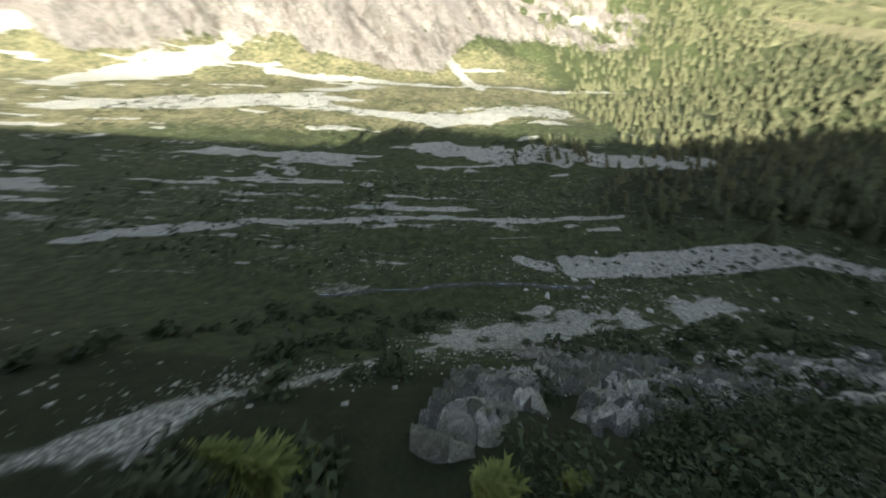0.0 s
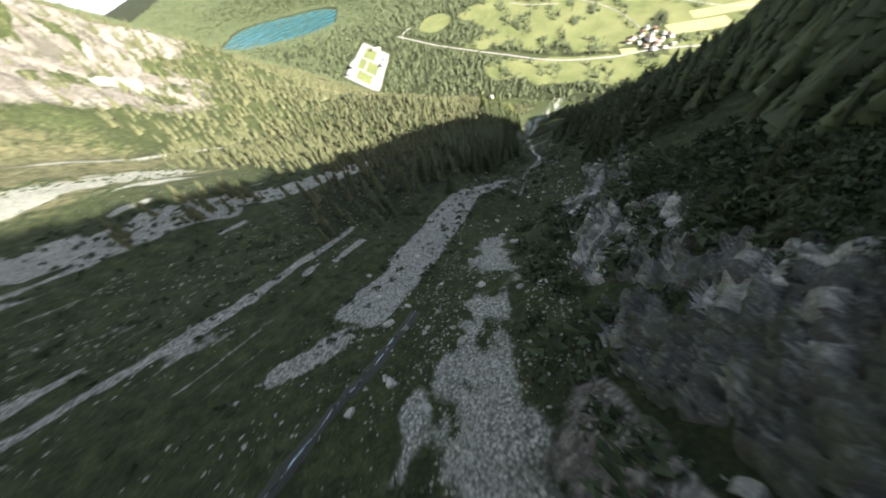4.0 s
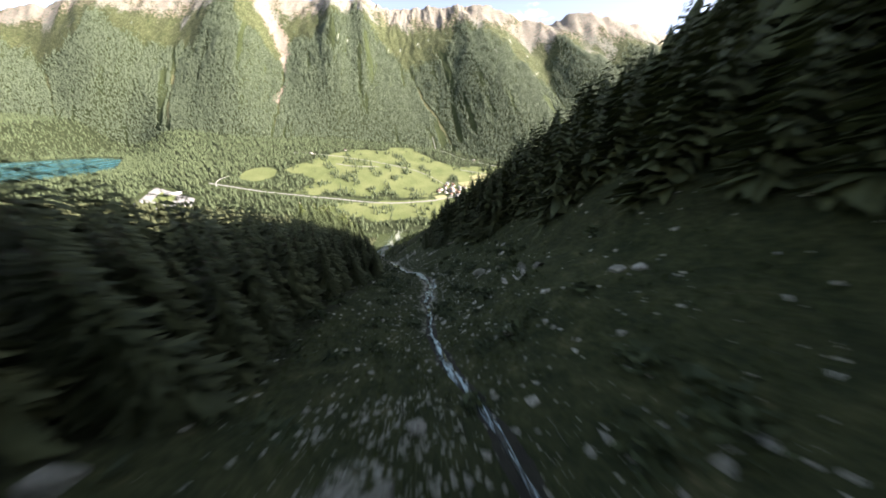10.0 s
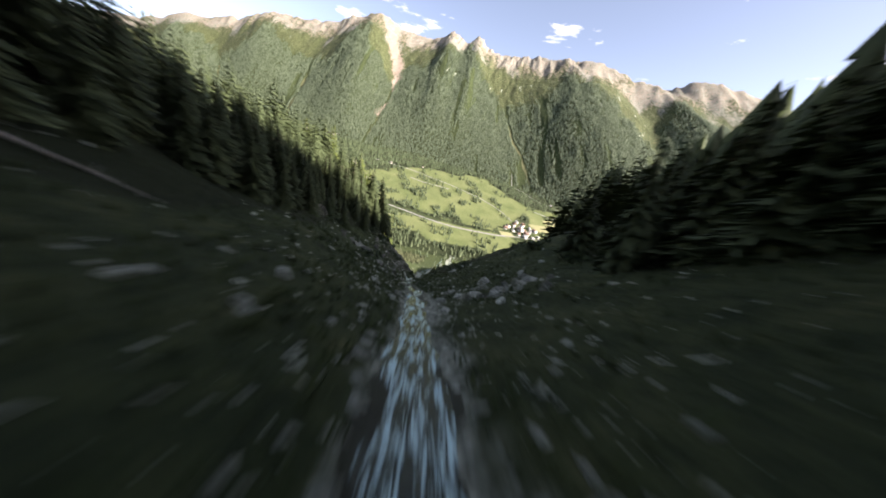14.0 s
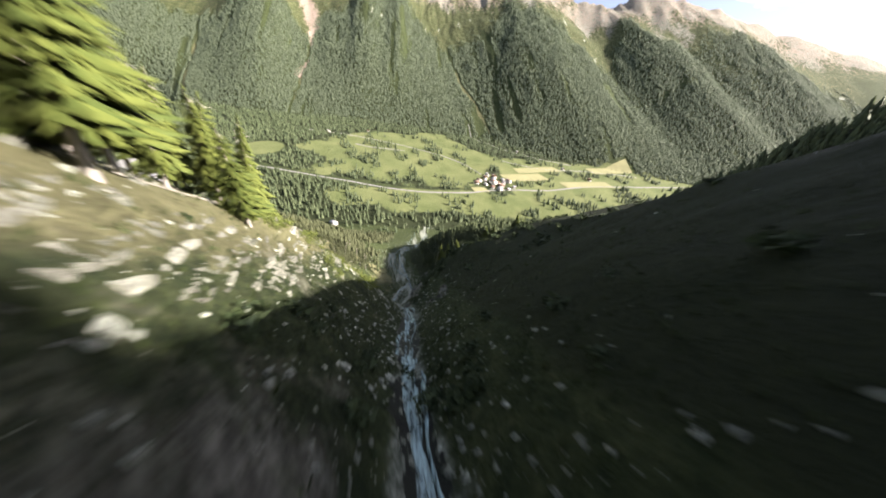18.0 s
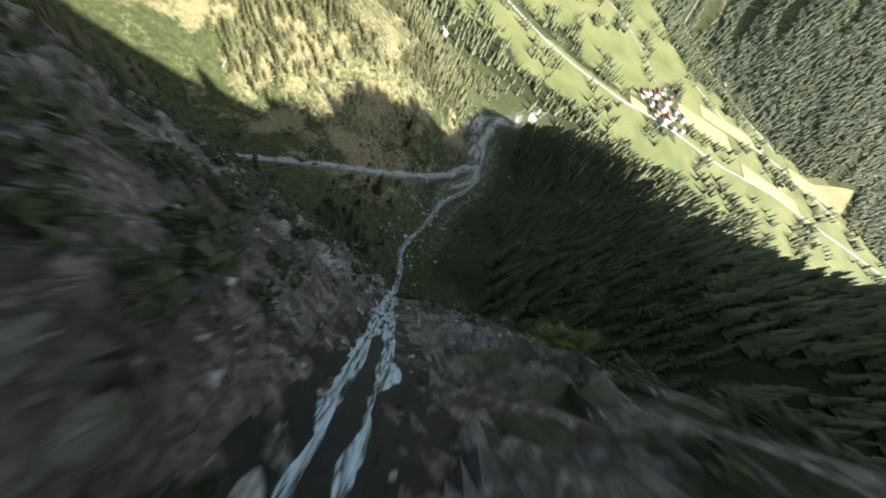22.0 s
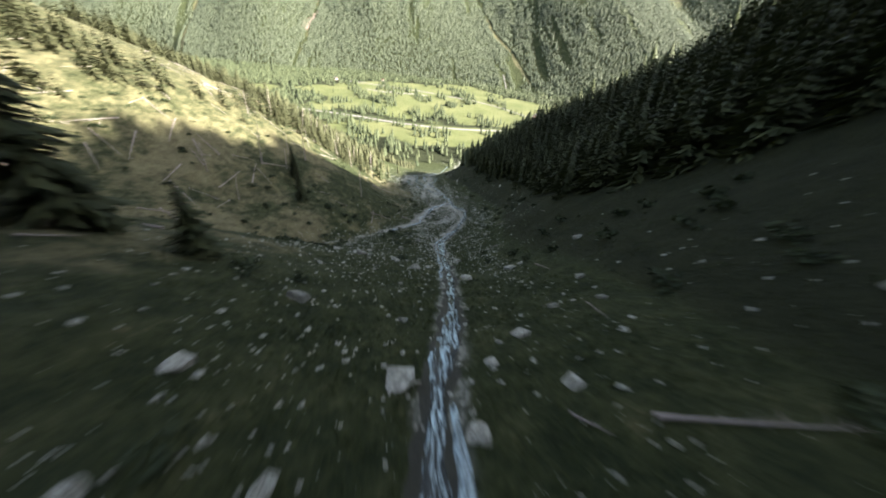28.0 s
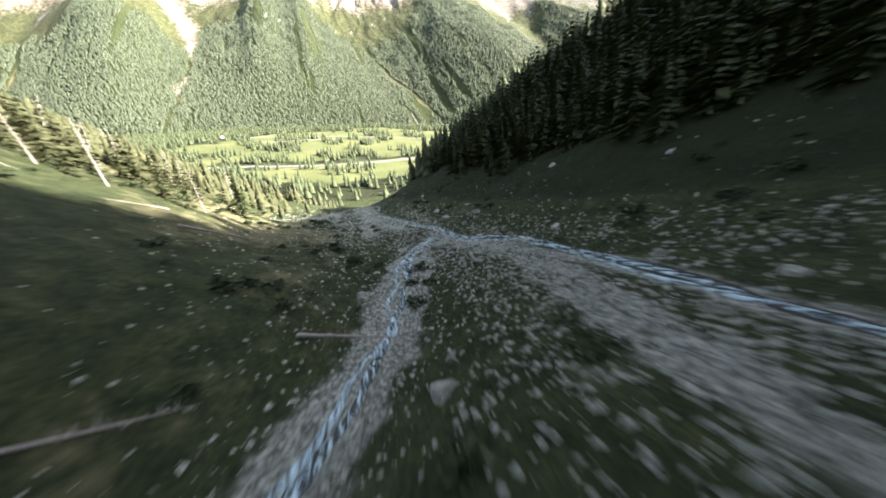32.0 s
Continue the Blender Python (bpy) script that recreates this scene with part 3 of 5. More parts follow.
def covers(x, y, z):
    """Which ground lies where: rock, scree, meadow, forest floor and bank shade, dry and sun-brightened grass, red
    scar.
    """
    s = y - bed_y(x)
    h = 4.0 + 0.004 * np.hypot(x - 400, y - 100)
    slope = np.hypot((land(x + h, y) - land(x - h, y)) / (2 * h), (land(x, y + h) - land(x, y - h)) / (2 * h))
    rise, u = far_z(x, y)
    hill = 160 * hill_w(x, y)
    wide = fbm(x / 90, y / 90, 4, 201)
    rock = smooth(0.95, 1.5, slope + 0.5 * wide) * (x < 1100) * (1 - 0.85 * smooth(5, 12, -s) * smooth(395, 420, x) * (1 - smooth(500, 520, x)))
    local = np.hypot(land(x + 1.2, y) - land(x - 1.2, y), land(x, y + 1.2) - land(x, y - 1.2)) / 2.4
    steep = smooth(0.75, 1.7, local + 0.9 * fbm(x / 9, y / 9, 3, 203))
    rock = np.maximum(rock * (1 - 0.7 * smooth(24, 60, -s) * (x < 300)) * (1 - 0.85 * smooth(14, 26, -s) * smooth(140, 170, x) * (x < 330)), 0.95 * smooth(0.15, 0.6, wallness(x, s)) * np.where(x < 200, 0.25 * steep, steep * (0.75 + 0.9 * fbm(x / 16, y / 11, 3, 204))))
    rock = np.maximum(rock, smooth(20, 120, hill + 60 * wide) * (1 - smooth(150, 420, x + 150 * wide)) * 0.95 * (1 - 0.85 * smooth(-80, 60, x) * smooth(0.74, 0.86, ridged((x + 0.6 * y) / 62, y / 320, 3, 24) + 0.25 * fbm(x / 12, y / 12, 3, 25))))
    slab = slab_zone(x, s)
    rock = rock * (1 - 0.8 * slab)
    spur = fold(u, y + 70 * fbm(x / 300, y / 300, 4, 33))
    rock = rock * (1 - 0.9 * smooth(2, 8, -s) * (1 - smooth(12, 24, x)) * smooth(-120, -60, x))
    bare = smooth(0.54, 0.70, u - 0.11 * spur + 0.2 * fbm(x / 200, y / 110, 4, 205) + 0.08 * smooth(300, 1500, y))
    rock = np.maximum(rock, np.where(u > 0, 0.24 + 0.36 * smooth(0.66, 0.95, u + 0.3 * fbm(x / 120, y / 90, 4, 207)), 0) * bare)
    rock = rock * (1 - 0.4 * smooth(325, 345, x) * (1 - smooth(430, 445, x)) * (s > 0))
    crag = hill_w(x, y) * (1 - smooth(150, 420, x))
    # These and the earlier dark turf stripes stand in for shade in wall gullies.
    rock = rock * (1 - 0.9 * smooth(-60, 90, x) * smooth(0.06, 0.25, crag) * smooth(0.60, 0.70, ridged((x + 0.6 * y) / 75, y / 340, 3, 24) + 0.3 * fbm(x / 16, y / 16, 4, 25)))
    streak = 0.55 * fbm(x / 90, (y + 0.1 * x) / 14, 4, 211) + 0.6 * fbm(x / 60, (y + 0.1 * x) / 4, 3, 212)
    bowl = (1 - smooth(60, 120, x)) * smooth(24, 40, s + 26 * (1 - smooth(-60, 10, x))) * (1 - smooth(350, 420, y))
    scree = smooth(0.15, 0.27, streak + 0.12 * wide + 0.2 * fbm(x / 7, y / 7, 3, 217) - 0.16 * smooth(-80, 0, x)) * bowl
    ragged = 0.8 * fbm(x / 8, y / 5, 4, 219)
    lines = smooth(0.16, 0.30, fbm(x / 26, (y + 0.12 * x) / 2.1, 4, 226) + 0.25 * fbm(x / 30, y / 30, 2, 227)) * smooth(-12, 0, s) * (1 - smooth(90, 140, s)) * (1 - smooth(20, 60, x))
    scree = np.maximum(scree, 0.49 * lines)
    for ax, ay, bx, by, half, most in SCREES:
        off = off_line(x, y, ((ax, ay), (bx, by)))
        scree = np.maximum(scree, most * (1 - smooth(0.55, 1.25, off / half + ragged)))
    axis = gravel_axis(x)
    bed = np.exp(-((s - axis) / (9.5 - 3.5 * smooth(35, 75, x))) ** 2) * (1 - smooth(74, 90, x)) * smooth(-30, -18, x)
    left_bed = 0.8 * np.exp(-((s - axis - 9.5) / 2.6) ** 2) * (1 - smooth(46, 56, x)) * smooth(0, 20, x)
    pale = 1.25 * np.exp(-((s - tongue_axis(x)) / (6.0 - 2.3 * smooth(92, 120, x))) ** 4) * smooth(34, 40, x) * (1 - smooth(128, 145, x))
    patchy = 0.6 + 0.95 * fbm(x / 9, y / 5, 4, 219)
    scree = np.maximum(scree, np.maximum(np.maximum(bed, left_bed) * (0.62 + 0.55 * fbm(x / 9, y / 5, 4, 219) + 0.75 * fbm(x / 2.6, y / 2.6, 3, 229)), pale * (patchy + 0.3 - 0.25 * smooth(100, 120, x))))
    scree = np.maximum(scree, (0.3 + 0.32 * smooth(130, 180, x)) * np.exp(-(s / 3.2) ** 2) * (1 - smooth(1000, 1050, x)) * smooth(60, 90, x))
    wash = np.exp(-((s - 8) / 20.0) ** 2) * smooth(690, 730, x) * (1 - smooth(980, 1030, x))
    scree = np.maximum(scree, wash * (0.5 + 0.75 * fbm(x / 40, y / 5, 3, 213)))
    between = off_line(x, y, ((700, 111), (671, 112), (657, 117), (646, 122), (628, 129)))
    scree = np.maximum(scree, (0.85 + 0.5 * fbm(x / 9, y / 4, 3, 213)) * np.exp(-(between / 2.6) ** 2) * smooth(624, 650, x))
    thin = 0.42 * smooth(0.0, 0.5, fbm(x / 5, y / 5, 3, 218) + 0.22) * np.exp(-((s - 14) / 26.0) ** 2) * smooth(560, 620, x) * (1 - smooth(700, 730, x))
    scree = np.maximum(scree, thin)
    scree = np.maximum(scree, (0.8 + 0.5 * fbm(x / 6, y / 6, 3, 214)) * np.exp(-((y - side_y(x)) / 5.4) ** 2) * smooth(470, 540, x) * (1 - smooth(700, 722, x)))
    scree = np.maximum(scree, (0.62 + 0.5 * fbm(x / 5, y / 5, 3, 220)) * np.exp(-((y - main_y(x) - 0.8) / 2.4) ** 2) * smooth(575, 600, x) * (1 - smooth(700, 722, x)))
    apron = smooth(380, 420, y) * (1 - smooth(440, 500, y)) * (1 - smooth(160, 300, x)) * smooth(-0.1, 0.2, fbm(x / 60, y / 40, 3, 215))
    scree = np.maximum(scree, 0.9 * apron)
    bands = smooth(0.0, 0.14, fbm(x / 110, (y - 0.12 * x) / 24, 4, 216)) * smooth(95, 125, s) * (1 - smooth(400, 440, y)) * (1 - smooth(130, 230, x))
    scree = np.maximum(scree, 0.85 * bands * (1 - 0.9 * smooth(-60, 0, x)))
    flat = smooth(1000, 1080, x) * (u <= 0.02) * (lake_mask(x, y) < 0)
    meadow = flat * smooth(-0.1, 0.12, meadowness(x, y))
    alp = np.where(u > 0, bare * 0.42, 0)
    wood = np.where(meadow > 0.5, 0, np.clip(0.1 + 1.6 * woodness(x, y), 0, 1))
    # Shade on the right bank and lower slope, laid in as dark litter colour.
    right_shade = smooth(5, 12, -s) * smooth(285, 315, x) * (1 - smooth(425, 440, x)) + smooth(13, 22, -s) * smooth(505, 540, x) * (1 - smooth(880, 960, x))
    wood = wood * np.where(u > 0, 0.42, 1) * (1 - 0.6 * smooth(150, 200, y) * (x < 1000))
    wood = np.maximum(wood, 0.72 * right_shade)
    # Full straw on the bank at x 322-460 puts sunlight into the turf.
    dry = 0.5 * smooth(45, 90, s) * smooth(560, 600, x) * (1 - smooth(860, 960, x)) + 1.0 * smooth(9, 20, s) * smooth(322, 350, x) * (1 - smooth(430, 460, x))
    brown = smooth(14, 30, s) * smooth(525, 560, x) * (1 - smooth(740, 800, x)) + 0.45 * smooth(4, 8, -s) * (1 - smooth(18, 28, -s)) * smooth(555, 575, x) * (1 - smooth(625, 650, x))
    dry = np.maximum(dry, brown * (0.5 + 0.6 * fbm(x / 18, y / 14, 3, 223)))
    dry = np.maximum(dry, alp)
    dry = np.maximum(dry, 0.52 * smooth(215, 260, y) * (1 - smooth(380, 440, y)) * (1 - smooth(90, 170, x)))
    gut = smooth(-0.93, -0.98, spur + 0.05 * fbm(x / 60, y / 60, 3, 224)) * smooth(0.0, 0.05, u) * (1 - smooth(0.3, 0.6, u)) * (y > -420)
    dry = np.maximum(dry, 0.6 * gut)
    scree = np.where(u > 0.15, np.maximum(scree, 0.75 * smooth(0.84, 0.9, chute(x, y)) * smooth(0.35, 0.6, u)), scree)
    runnel = smooth(0.74, 0.86, ridged((y + 0.22 * x) / 52, x / 420, 3, 228)) * bare * smooth(0.45, 0.6, u)
    scree = np.where(u > 0, np.maximum(scree, 0.7 * runnel), scree)
    path = eased(u, (0, 0.24, 0.34, 0.5, 0.68, 0.9), (770, 735, 690, 712, 800, 930))
    off = np.abs(y + 45 * fbm(x / 120, y / 120, 3, 221) - path)
    red = np.where(u > 0, np.exp(-(off / (9 + 16 * smooth(0.3, 0.24, u) + 85 * smooth(0.36, 0.75, u))) ** 2) * smooth(0.15, 0.25, u) * (1 - smooth(0.88, 0.97, u)), 0)
    red = red * np.where(u > 0.4, 0.45 + 0.5 * ridged((y + 0.3 * x) / 45, x / 260, 3, 222), 0.95)
    red = np.maximum(red, np.where(u > 0, 0.46 * smooth(0.62, 0.88, u), 0))
    return (rock, scree, meadow), (wood, dry, red)


# tongues of scree in the bowl: from, to, half width, how bare
SCREES = ((0, 222, 119, 181, 9.5, 0.95), (10, 262, 88, 274, 13, 0.95), (-85, 290, 0, 264, 7, 0.85), (-120, 358, 160, 327, 5, 0.9), (29, 395, 48, 330, 5, 0.95), (0, 440, 29, 395, 3, 0.9),
          (7, 157, 37, 151, 1.6, 0.85), (37, 151, 70, 149, 1.3, 0.8), (-66, 156, 7, 158, 2.2, 0.72), (-120, 143, -66, 156, 4, 0.66), (26, 130, 34, 125, 2.2, 0.9), (-5, 200, 40, 196, 2.0, 0.7))
STADIUM = (1140, 955), (1400, 975), (1285, 790), (1015, 730)
ROAD = ((1420, 800), (1345, 620), (1300, 500), (1245, 290), (1205, 60), (1215, -80), (1248, -195), (1270, -360), (1330, -620), (1380, -1000), (1420, -1500))
TRACKS = (((1800, 560), (1760, 380), (1690, 200), (1600, 20), (1490, -110), (1380, -170)), ((1640, 330), (1600, 230), (1590, 120)), ((1500, 760), (1440, 780), (1380, 760)),
          ((1560, -300), (1480, -480), (1500, -700), (1460, -900)), ((1990, -230), (1900, -235), (1840, -290), (1760, -330), (1640, -480), (1560, -640)))
FIELDS = (((1330, -260), (1390, -240), (1430, -420), (1370, -440)), ((1420, -330), (1470, -320), (1520, -520), (1470, -540)), ((1300, -480), (1350, -470), (1390, -690), (1335, -700)),
          ((1220, -110), (1256, -100), (1262, -150), (1230, -160)), ((1480, -700), (1540, -690), (1570, -900), (1510, -910)))


def off_line(x, y, knots):
    best = np.full(np.shape(x), 1e9)
    for (ax, ay), (bx, by) in zip(knots[:-1], knots[1:]):
        dx, dy = bx - ax, by - ay
        u = np.clip(((x - ax) * dx + (y - ay) * dy) / (dx * dx + dy * dy), 0, 1)
        best = np.minimum(best, np.hypot(x - ax - u * dx, y - ay - u * dy))
    return best


def within(x, y, corners, margin):
    deep = np.full(np.shape(x), 1e9)
    mx, my = sum(c[0] for c in corners) / 4, sum(c[1] for c in corners) / 4
    for (ax, ay), (bx, by) in zip(corners, corners[1:] + corners[:1]):
        nx_, ny_ = ay - by, bx - ax
        q = math.hypot(nx_, ny_) * (1 if (mx - ax) * nx_ + (my - ay) * ny_ > 0 else -1)
        deep = np.minimum(deep, ((x - ax) * nx_ + (y - ay) * ny_) / q)
    return deep > -margin


def clearing(x, y):
    """Ground kept free of trees: stadium, village, fields, road and tracks."""
    out = within(x, y, STADIUM, 22) | (off_line(x, y, ROAD) < 22) | (((x - 1306) / 84) ** 2 + ((y + 190) / 88) ** 2 < 1)
    for knots in TRACKS:
        out = out | (off_line(x, y, knots) < 11)
    for f in FIELDS:
        out = out | within(x, y, f, 12)
    return out | (((x - 1505) / 95) ** 2 + ((y - 637) / 75) ** 2 < 1)


def meadowness(x, y):
    open_fan = np.exp(-((x - 1560) / 330.0) ** 2 - ((y - 120) / 420.0) ** 2) * 1.2
    low = np.exp(-((x - 1150) / 110.0) ** 2) * (1 - smooth(250, 450, y)) * 0.75
    down = smooth(-120, -350, y) * 0.9 * (1 - smooth(1500, 1700, x))
    field = 1.2 * np.exp(-((x - 1505) / 90.0) ** 2 - ((y - 640) / 70.0) ** 2)
    return np.maximum.reduce([open_fan, low, down, field]) - 0.5 + 0.35 * fbm(x / 120, y / 120, 3, 231)


def woodness(x, y):
    """Where spruces stand close, from 0 to 1."""
    s = y - bed_y(x)
    rise, u = far_z(x, y)
    n = fbm(x / 70, y / 70, 3, 241)
    spur = fold(u, y + 70 * fbm(x / 300, y / 300, 4, 33))
    far = np.where(u > 0, 1 - smooth(0.56, 0.72, u - 0.11 * spur + 0.2 * fbm(x / 200, y / 110, 4, 205) + 0.08 * smooth(300, 1500, y)), 0)
    far = far * (1 - smooth(0.82, 0.88, chute(x, y)) * smooth(0.2, 0.45, u)) * smooth(-0.5, -0.3, fbm(x / 500, y / 60, 3, 243)) * (1 - smooth(-0.93, -0.97, spur + 0.05 * fbm(x / 60, y / 60, 3, 224)) * smooth(-400, -380, y))
    valley = smooth(960, 1060, x) * (u <= 0) * (1 - smooth(-0.12, 0.05, meadowness(x, y)))
    clumps = smooth(960, 1060, x) * (u <= 0) * smooth(0.11, 0.18, fbm((x + 0.4 * y) / 70, (y - 0.3 * x) / 40, 4, 245))
    left_ridge = smooth(95, 125, x) * (1 - smooth(316, 336, x)) * smooth(11, 19, s - 16 * (1 - smooth(122, 150, x))) * (1 - 0.3 * smooth(120, 200, s))
    tongue = np.exp(-((x - 95) / 26.0) ** 2 - ((s - 58) / 17.0) ** 2) + np.exp(-((x - 60) / 22.0) ** 2 - ((s - 95) / 10.0) ** 2)
    lit = smooth(150, 210, y - 70 * smooth(540, 600, x) * (1 - smooth(670, 730, x))) * smooth(120, 240, x) * (1 - smooth(900, 1000, x)) * smooth(0.0, 0.2, n + 0.16)
    lower_left = smooth(62, 84, s - 28 * (1 - smooth(690, 760, x))) * smooth(560, 700, x) * (1 - smooth(930, 990, x)) * smooth(-0.1, 0.1, n + 0.1)
    slab = np.exp(-((x - 75) / 50.0) ** 2) * np.exp(-((s + 32) / 13.0) ** 2)
    foot = 27 - 12 * smooth(172, 205, x) + 16 * smooth(262, 285, x)
    right_up = smooth(foot, foot + 12, -s) * (1 - smooth(305, 325, x)) * (1 - 0.9 * slab) * smooth(-0.35, -0.1, n)
    low_foot = 29 + 13 * (1 - smooth(555, 610, x))
    right_low = smooth(low_foot, low_foot + 10, -s) * smooth(445, 500, x) * (1 - smooth(900, 960, x))
    wall = hill_w(x, y) * (1 - smooth(120, 330, x))
    side = np.exp(-((y - side_y(x)) / 16.0) ** 2) * (x > 430) * (x < 715)
    out = np.maximum.reduce([far, valley, clumps, left_ridge, np.clip(tongue, 0, 1), lit, lower_left, right_up, right_low])
    return np.clip(out * (1 - wall) * (1 - side), 0, 1) * (lake_mask(x, y) < -0.2) * np.where(clearing(x, y), 0, 1)


nx, ny = GX.shape
ids = np.arange(nx * ny, dtype=np.int32).reshape(nx, ny)
quads = np.stack([ids[:-1, :-1], ids[1:, :-1], ids[1:, 1:], ids[:-1, 1:]], -1).reshape(-1, 4)
ground = new("ground", mesh_of("ground", np.stack([GX, GY, GZ], -1).reshape(-1, 3), quads, GROUND, True))
tagged(ground, "steep grassy mountain gully with scree, rock and forest floor", "ground", kind="structure")
for layer, masks in zip(("cover", "soil"), covers(GX.ravel(), GY.ravel(), GZ.ravel())):
    a = ground.data.color_attributes.new(layer, "FLOAT_COLOR", "POINT")
    a.data.foreach_set("color", np.stack([*masks, np.ones(nx * ny)], -1).astype(np.float32).ravel())

span = np.linspace(-900, 900, 60)
LX, LY = np.meshgrid(1806 + span * 0.8, 1794 + span * 0.8, indexing="ij")
lid = np.arange(3600, dtype=np.int32).reshape(60, 60)
lq = np.stack([lid[:-1, :-1], lid[1:, :-1], lid[1:, 1:], lid[:-1, 1:]], -1).reshape(-1, 4)
inside = lake_mask(LX, LY)[:-1, :-1].ravel() > -0.35
water = new("lake_water", mesh_of("lake_water", np.stack([LX, LY, LX * 0 + LAKE_Z], -1).reshape(-1, 3), lq[inside], LAKE))
tagged(water, "calm turquoise mountain lake below forested slopes", "lake", kind="structure")

# ---------------------------------------------------------------- forests
def cone_tree(tiers, sides, seed, jag=0.16, star=0.0, lap=1.55, girth=0.17):
    """Vertices and triangles of a small conifer of height 1: ragged skirts one over the other."""
    rng = np.random.default_rng(seed)
    v, f = [], []
    for k in range(tiers):
        z0 = 0.06 + 0.94 * k / tiers * 0.93
        z1 = min(1.0, z0 + lap / tiers)
        r = girth * (1 - z0) ** 0.85 + 0.012
        base = len(v)
        v.append((0, 0, z1))
        for i in range(sides):
            a = 2 * math.pi * (i + 0.5 * (k % 2)) / sides + rng.uniform(-0.2, 0.2)
            q = r * (1 + jag * rng.uniform(-1.5, 1)) * (1 + (star if i % 2 else -star))
            v.append((q * math.cos(a), q * math.sin(a), z0 - 0.035 * rng.random()))
        for i in range(sides):
            f.append((base, base + 1 + i, base + 1 + (i + 1) % sides))
    return np.array(v), np.array(f)


def plant(name, label, xs, ys, heights, models, mat, spread=1.0, seed=1, sink=0.2, group=""):
    """One mesh of many plants of a kind that nobody could count."""
    rng = np.random.default_rng(seed)
    zs = land(xs, ys) - sink
    turn = rng.uniform(0, 6.283, len(xs))
    pick = rng.integers(0, len(models), len(xs))
    verts, faces, at = [], [], 0
    for k, (mv, mf) in enumerate(models):
        sel = pick == k
        n = int(sel.sum())
        if not n:
            continue
        c, s = np.cos(turn[sel])[:, None], np.sin(turn[sel])[:, None]
        h = heights[sel][:, None]
        wide = h * spread * rng.uniform(0.85, 1.2, (n, 1))
        px = xs[sel][:, None] + wide * (mv[:, 0] * c - mv[:, 1] * s)
        py = ys[sel][:, None] + wide * (mv[:, 0] * s + mv[:, 1] * c)
        pz = zs[sel][:, None] + h * mv[:, 2]
        verts.append(np.stack([px, py, pz], -1).reshape(-1, 3))
        faces.append((mf[None] + (np.arange(n) * len(mv))[:, None, None] + at).reshape(-1, mf.shape[1]))
        at += n * len(mv)
    ob = new(name, mesh_of(name, np.concatenate(verts), np.concatenate(faces), mat))
    return tagged(ob, label, "trees" if "forest" in name else "plants", group, "stuff")


def scatter(n, x0, x1, y0, y1, seed, density):
    rng = np.random.default_rng(seed)
    x, y = rng.uniform(x0, x1, n), rng.uniform(y0, y1, n)
    keep = rng.random(n) < density(x, y)
    return x[keep], y[keep], rng


FAR_TREES = [cone_tree(2, 5, k) for k in range(4)]
DOT_TREES = [cone_tree(1, 5, 40 + k, 0.2, 0.0, 0.95, 0.15) for k in range(4)]
MID_TREES = [cone_tree(7, 6, 20 + k, 0.3, 0.3, 2.5, 0.14) for k in range(6)]


def forest(name, label, n, box, seed, low, high, models, mat, density=woodness):
    x, y, rng = scatter(n, *box, seed, density)
    h = rng.uniform(low, high, len(x)) * rng.uniform(0.75, 1.1, len(x))
    return plant(name, label, x, y, h, models, mat, 1.25, seed)


def off_path(x, y):
    """Stands that are no single trees of their own: away from the gully's rims."""
    s = y - bed_y(x)
    return woodness(x, y) * np.where((np.abs(s) < 40) & (x < 760), 0, 1) * (np.hypot(x - 24, y - 64) > 46) * np.where((x > 470) & (x < 790) & (s < 0) & (s > -115), 0, 1)


forest("far_forest", "dense dark green spruce forest on the far mountainside", 440000, (1250, 3260, -2600, 3300), 301, 10, 17, DOT_TREES, NEEDLE_FAR_HAZY, lambda x, y: woodness(x, y) * (far_z(x, y)[1] > 0))
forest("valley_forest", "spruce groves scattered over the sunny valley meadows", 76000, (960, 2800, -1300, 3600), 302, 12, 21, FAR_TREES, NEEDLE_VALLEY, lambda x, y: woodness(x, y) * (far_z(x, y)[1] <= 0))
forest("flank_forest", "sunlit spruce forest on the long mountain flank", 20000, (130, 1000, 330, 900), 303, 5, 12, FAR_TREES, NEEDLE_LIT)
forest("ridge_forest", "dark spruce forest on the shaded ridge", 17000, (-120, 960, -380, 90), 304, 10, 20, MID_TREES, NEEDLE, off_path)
forest("slope_forest", "dark spruces on the steep slope above the rock face", 3600, (-60, 310, -80, 75), 306, 8, 17, MID_TREES, NEEDLE, lambda x, y: np.where(y - bed_y(x) < -40, smooth(40, 52, bed_y(x) - y), 0) * (np.hypot(x - 24, y - 66) > 42))
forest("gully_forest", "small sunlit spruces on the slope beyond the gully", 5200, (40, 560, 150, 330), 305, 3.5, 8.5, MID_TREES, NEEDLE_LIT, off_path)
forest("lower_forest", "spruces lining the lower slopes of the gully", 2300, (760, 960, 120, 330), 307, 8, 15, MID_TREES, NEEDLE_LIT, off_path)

# ---------------------------------------------------------------- brooks and falls
def part(name, me, parent, label=""):
    ob = new(name, me)
    ob.parent = parent
    return tagged(ob, label) if label else ob


def thing(name, label, category, group="", kind="", at=None):
    ob = new(name)
    if at is not None:
        ob.matrix_world = at
    return tagged(ob, label, category, group, kind)


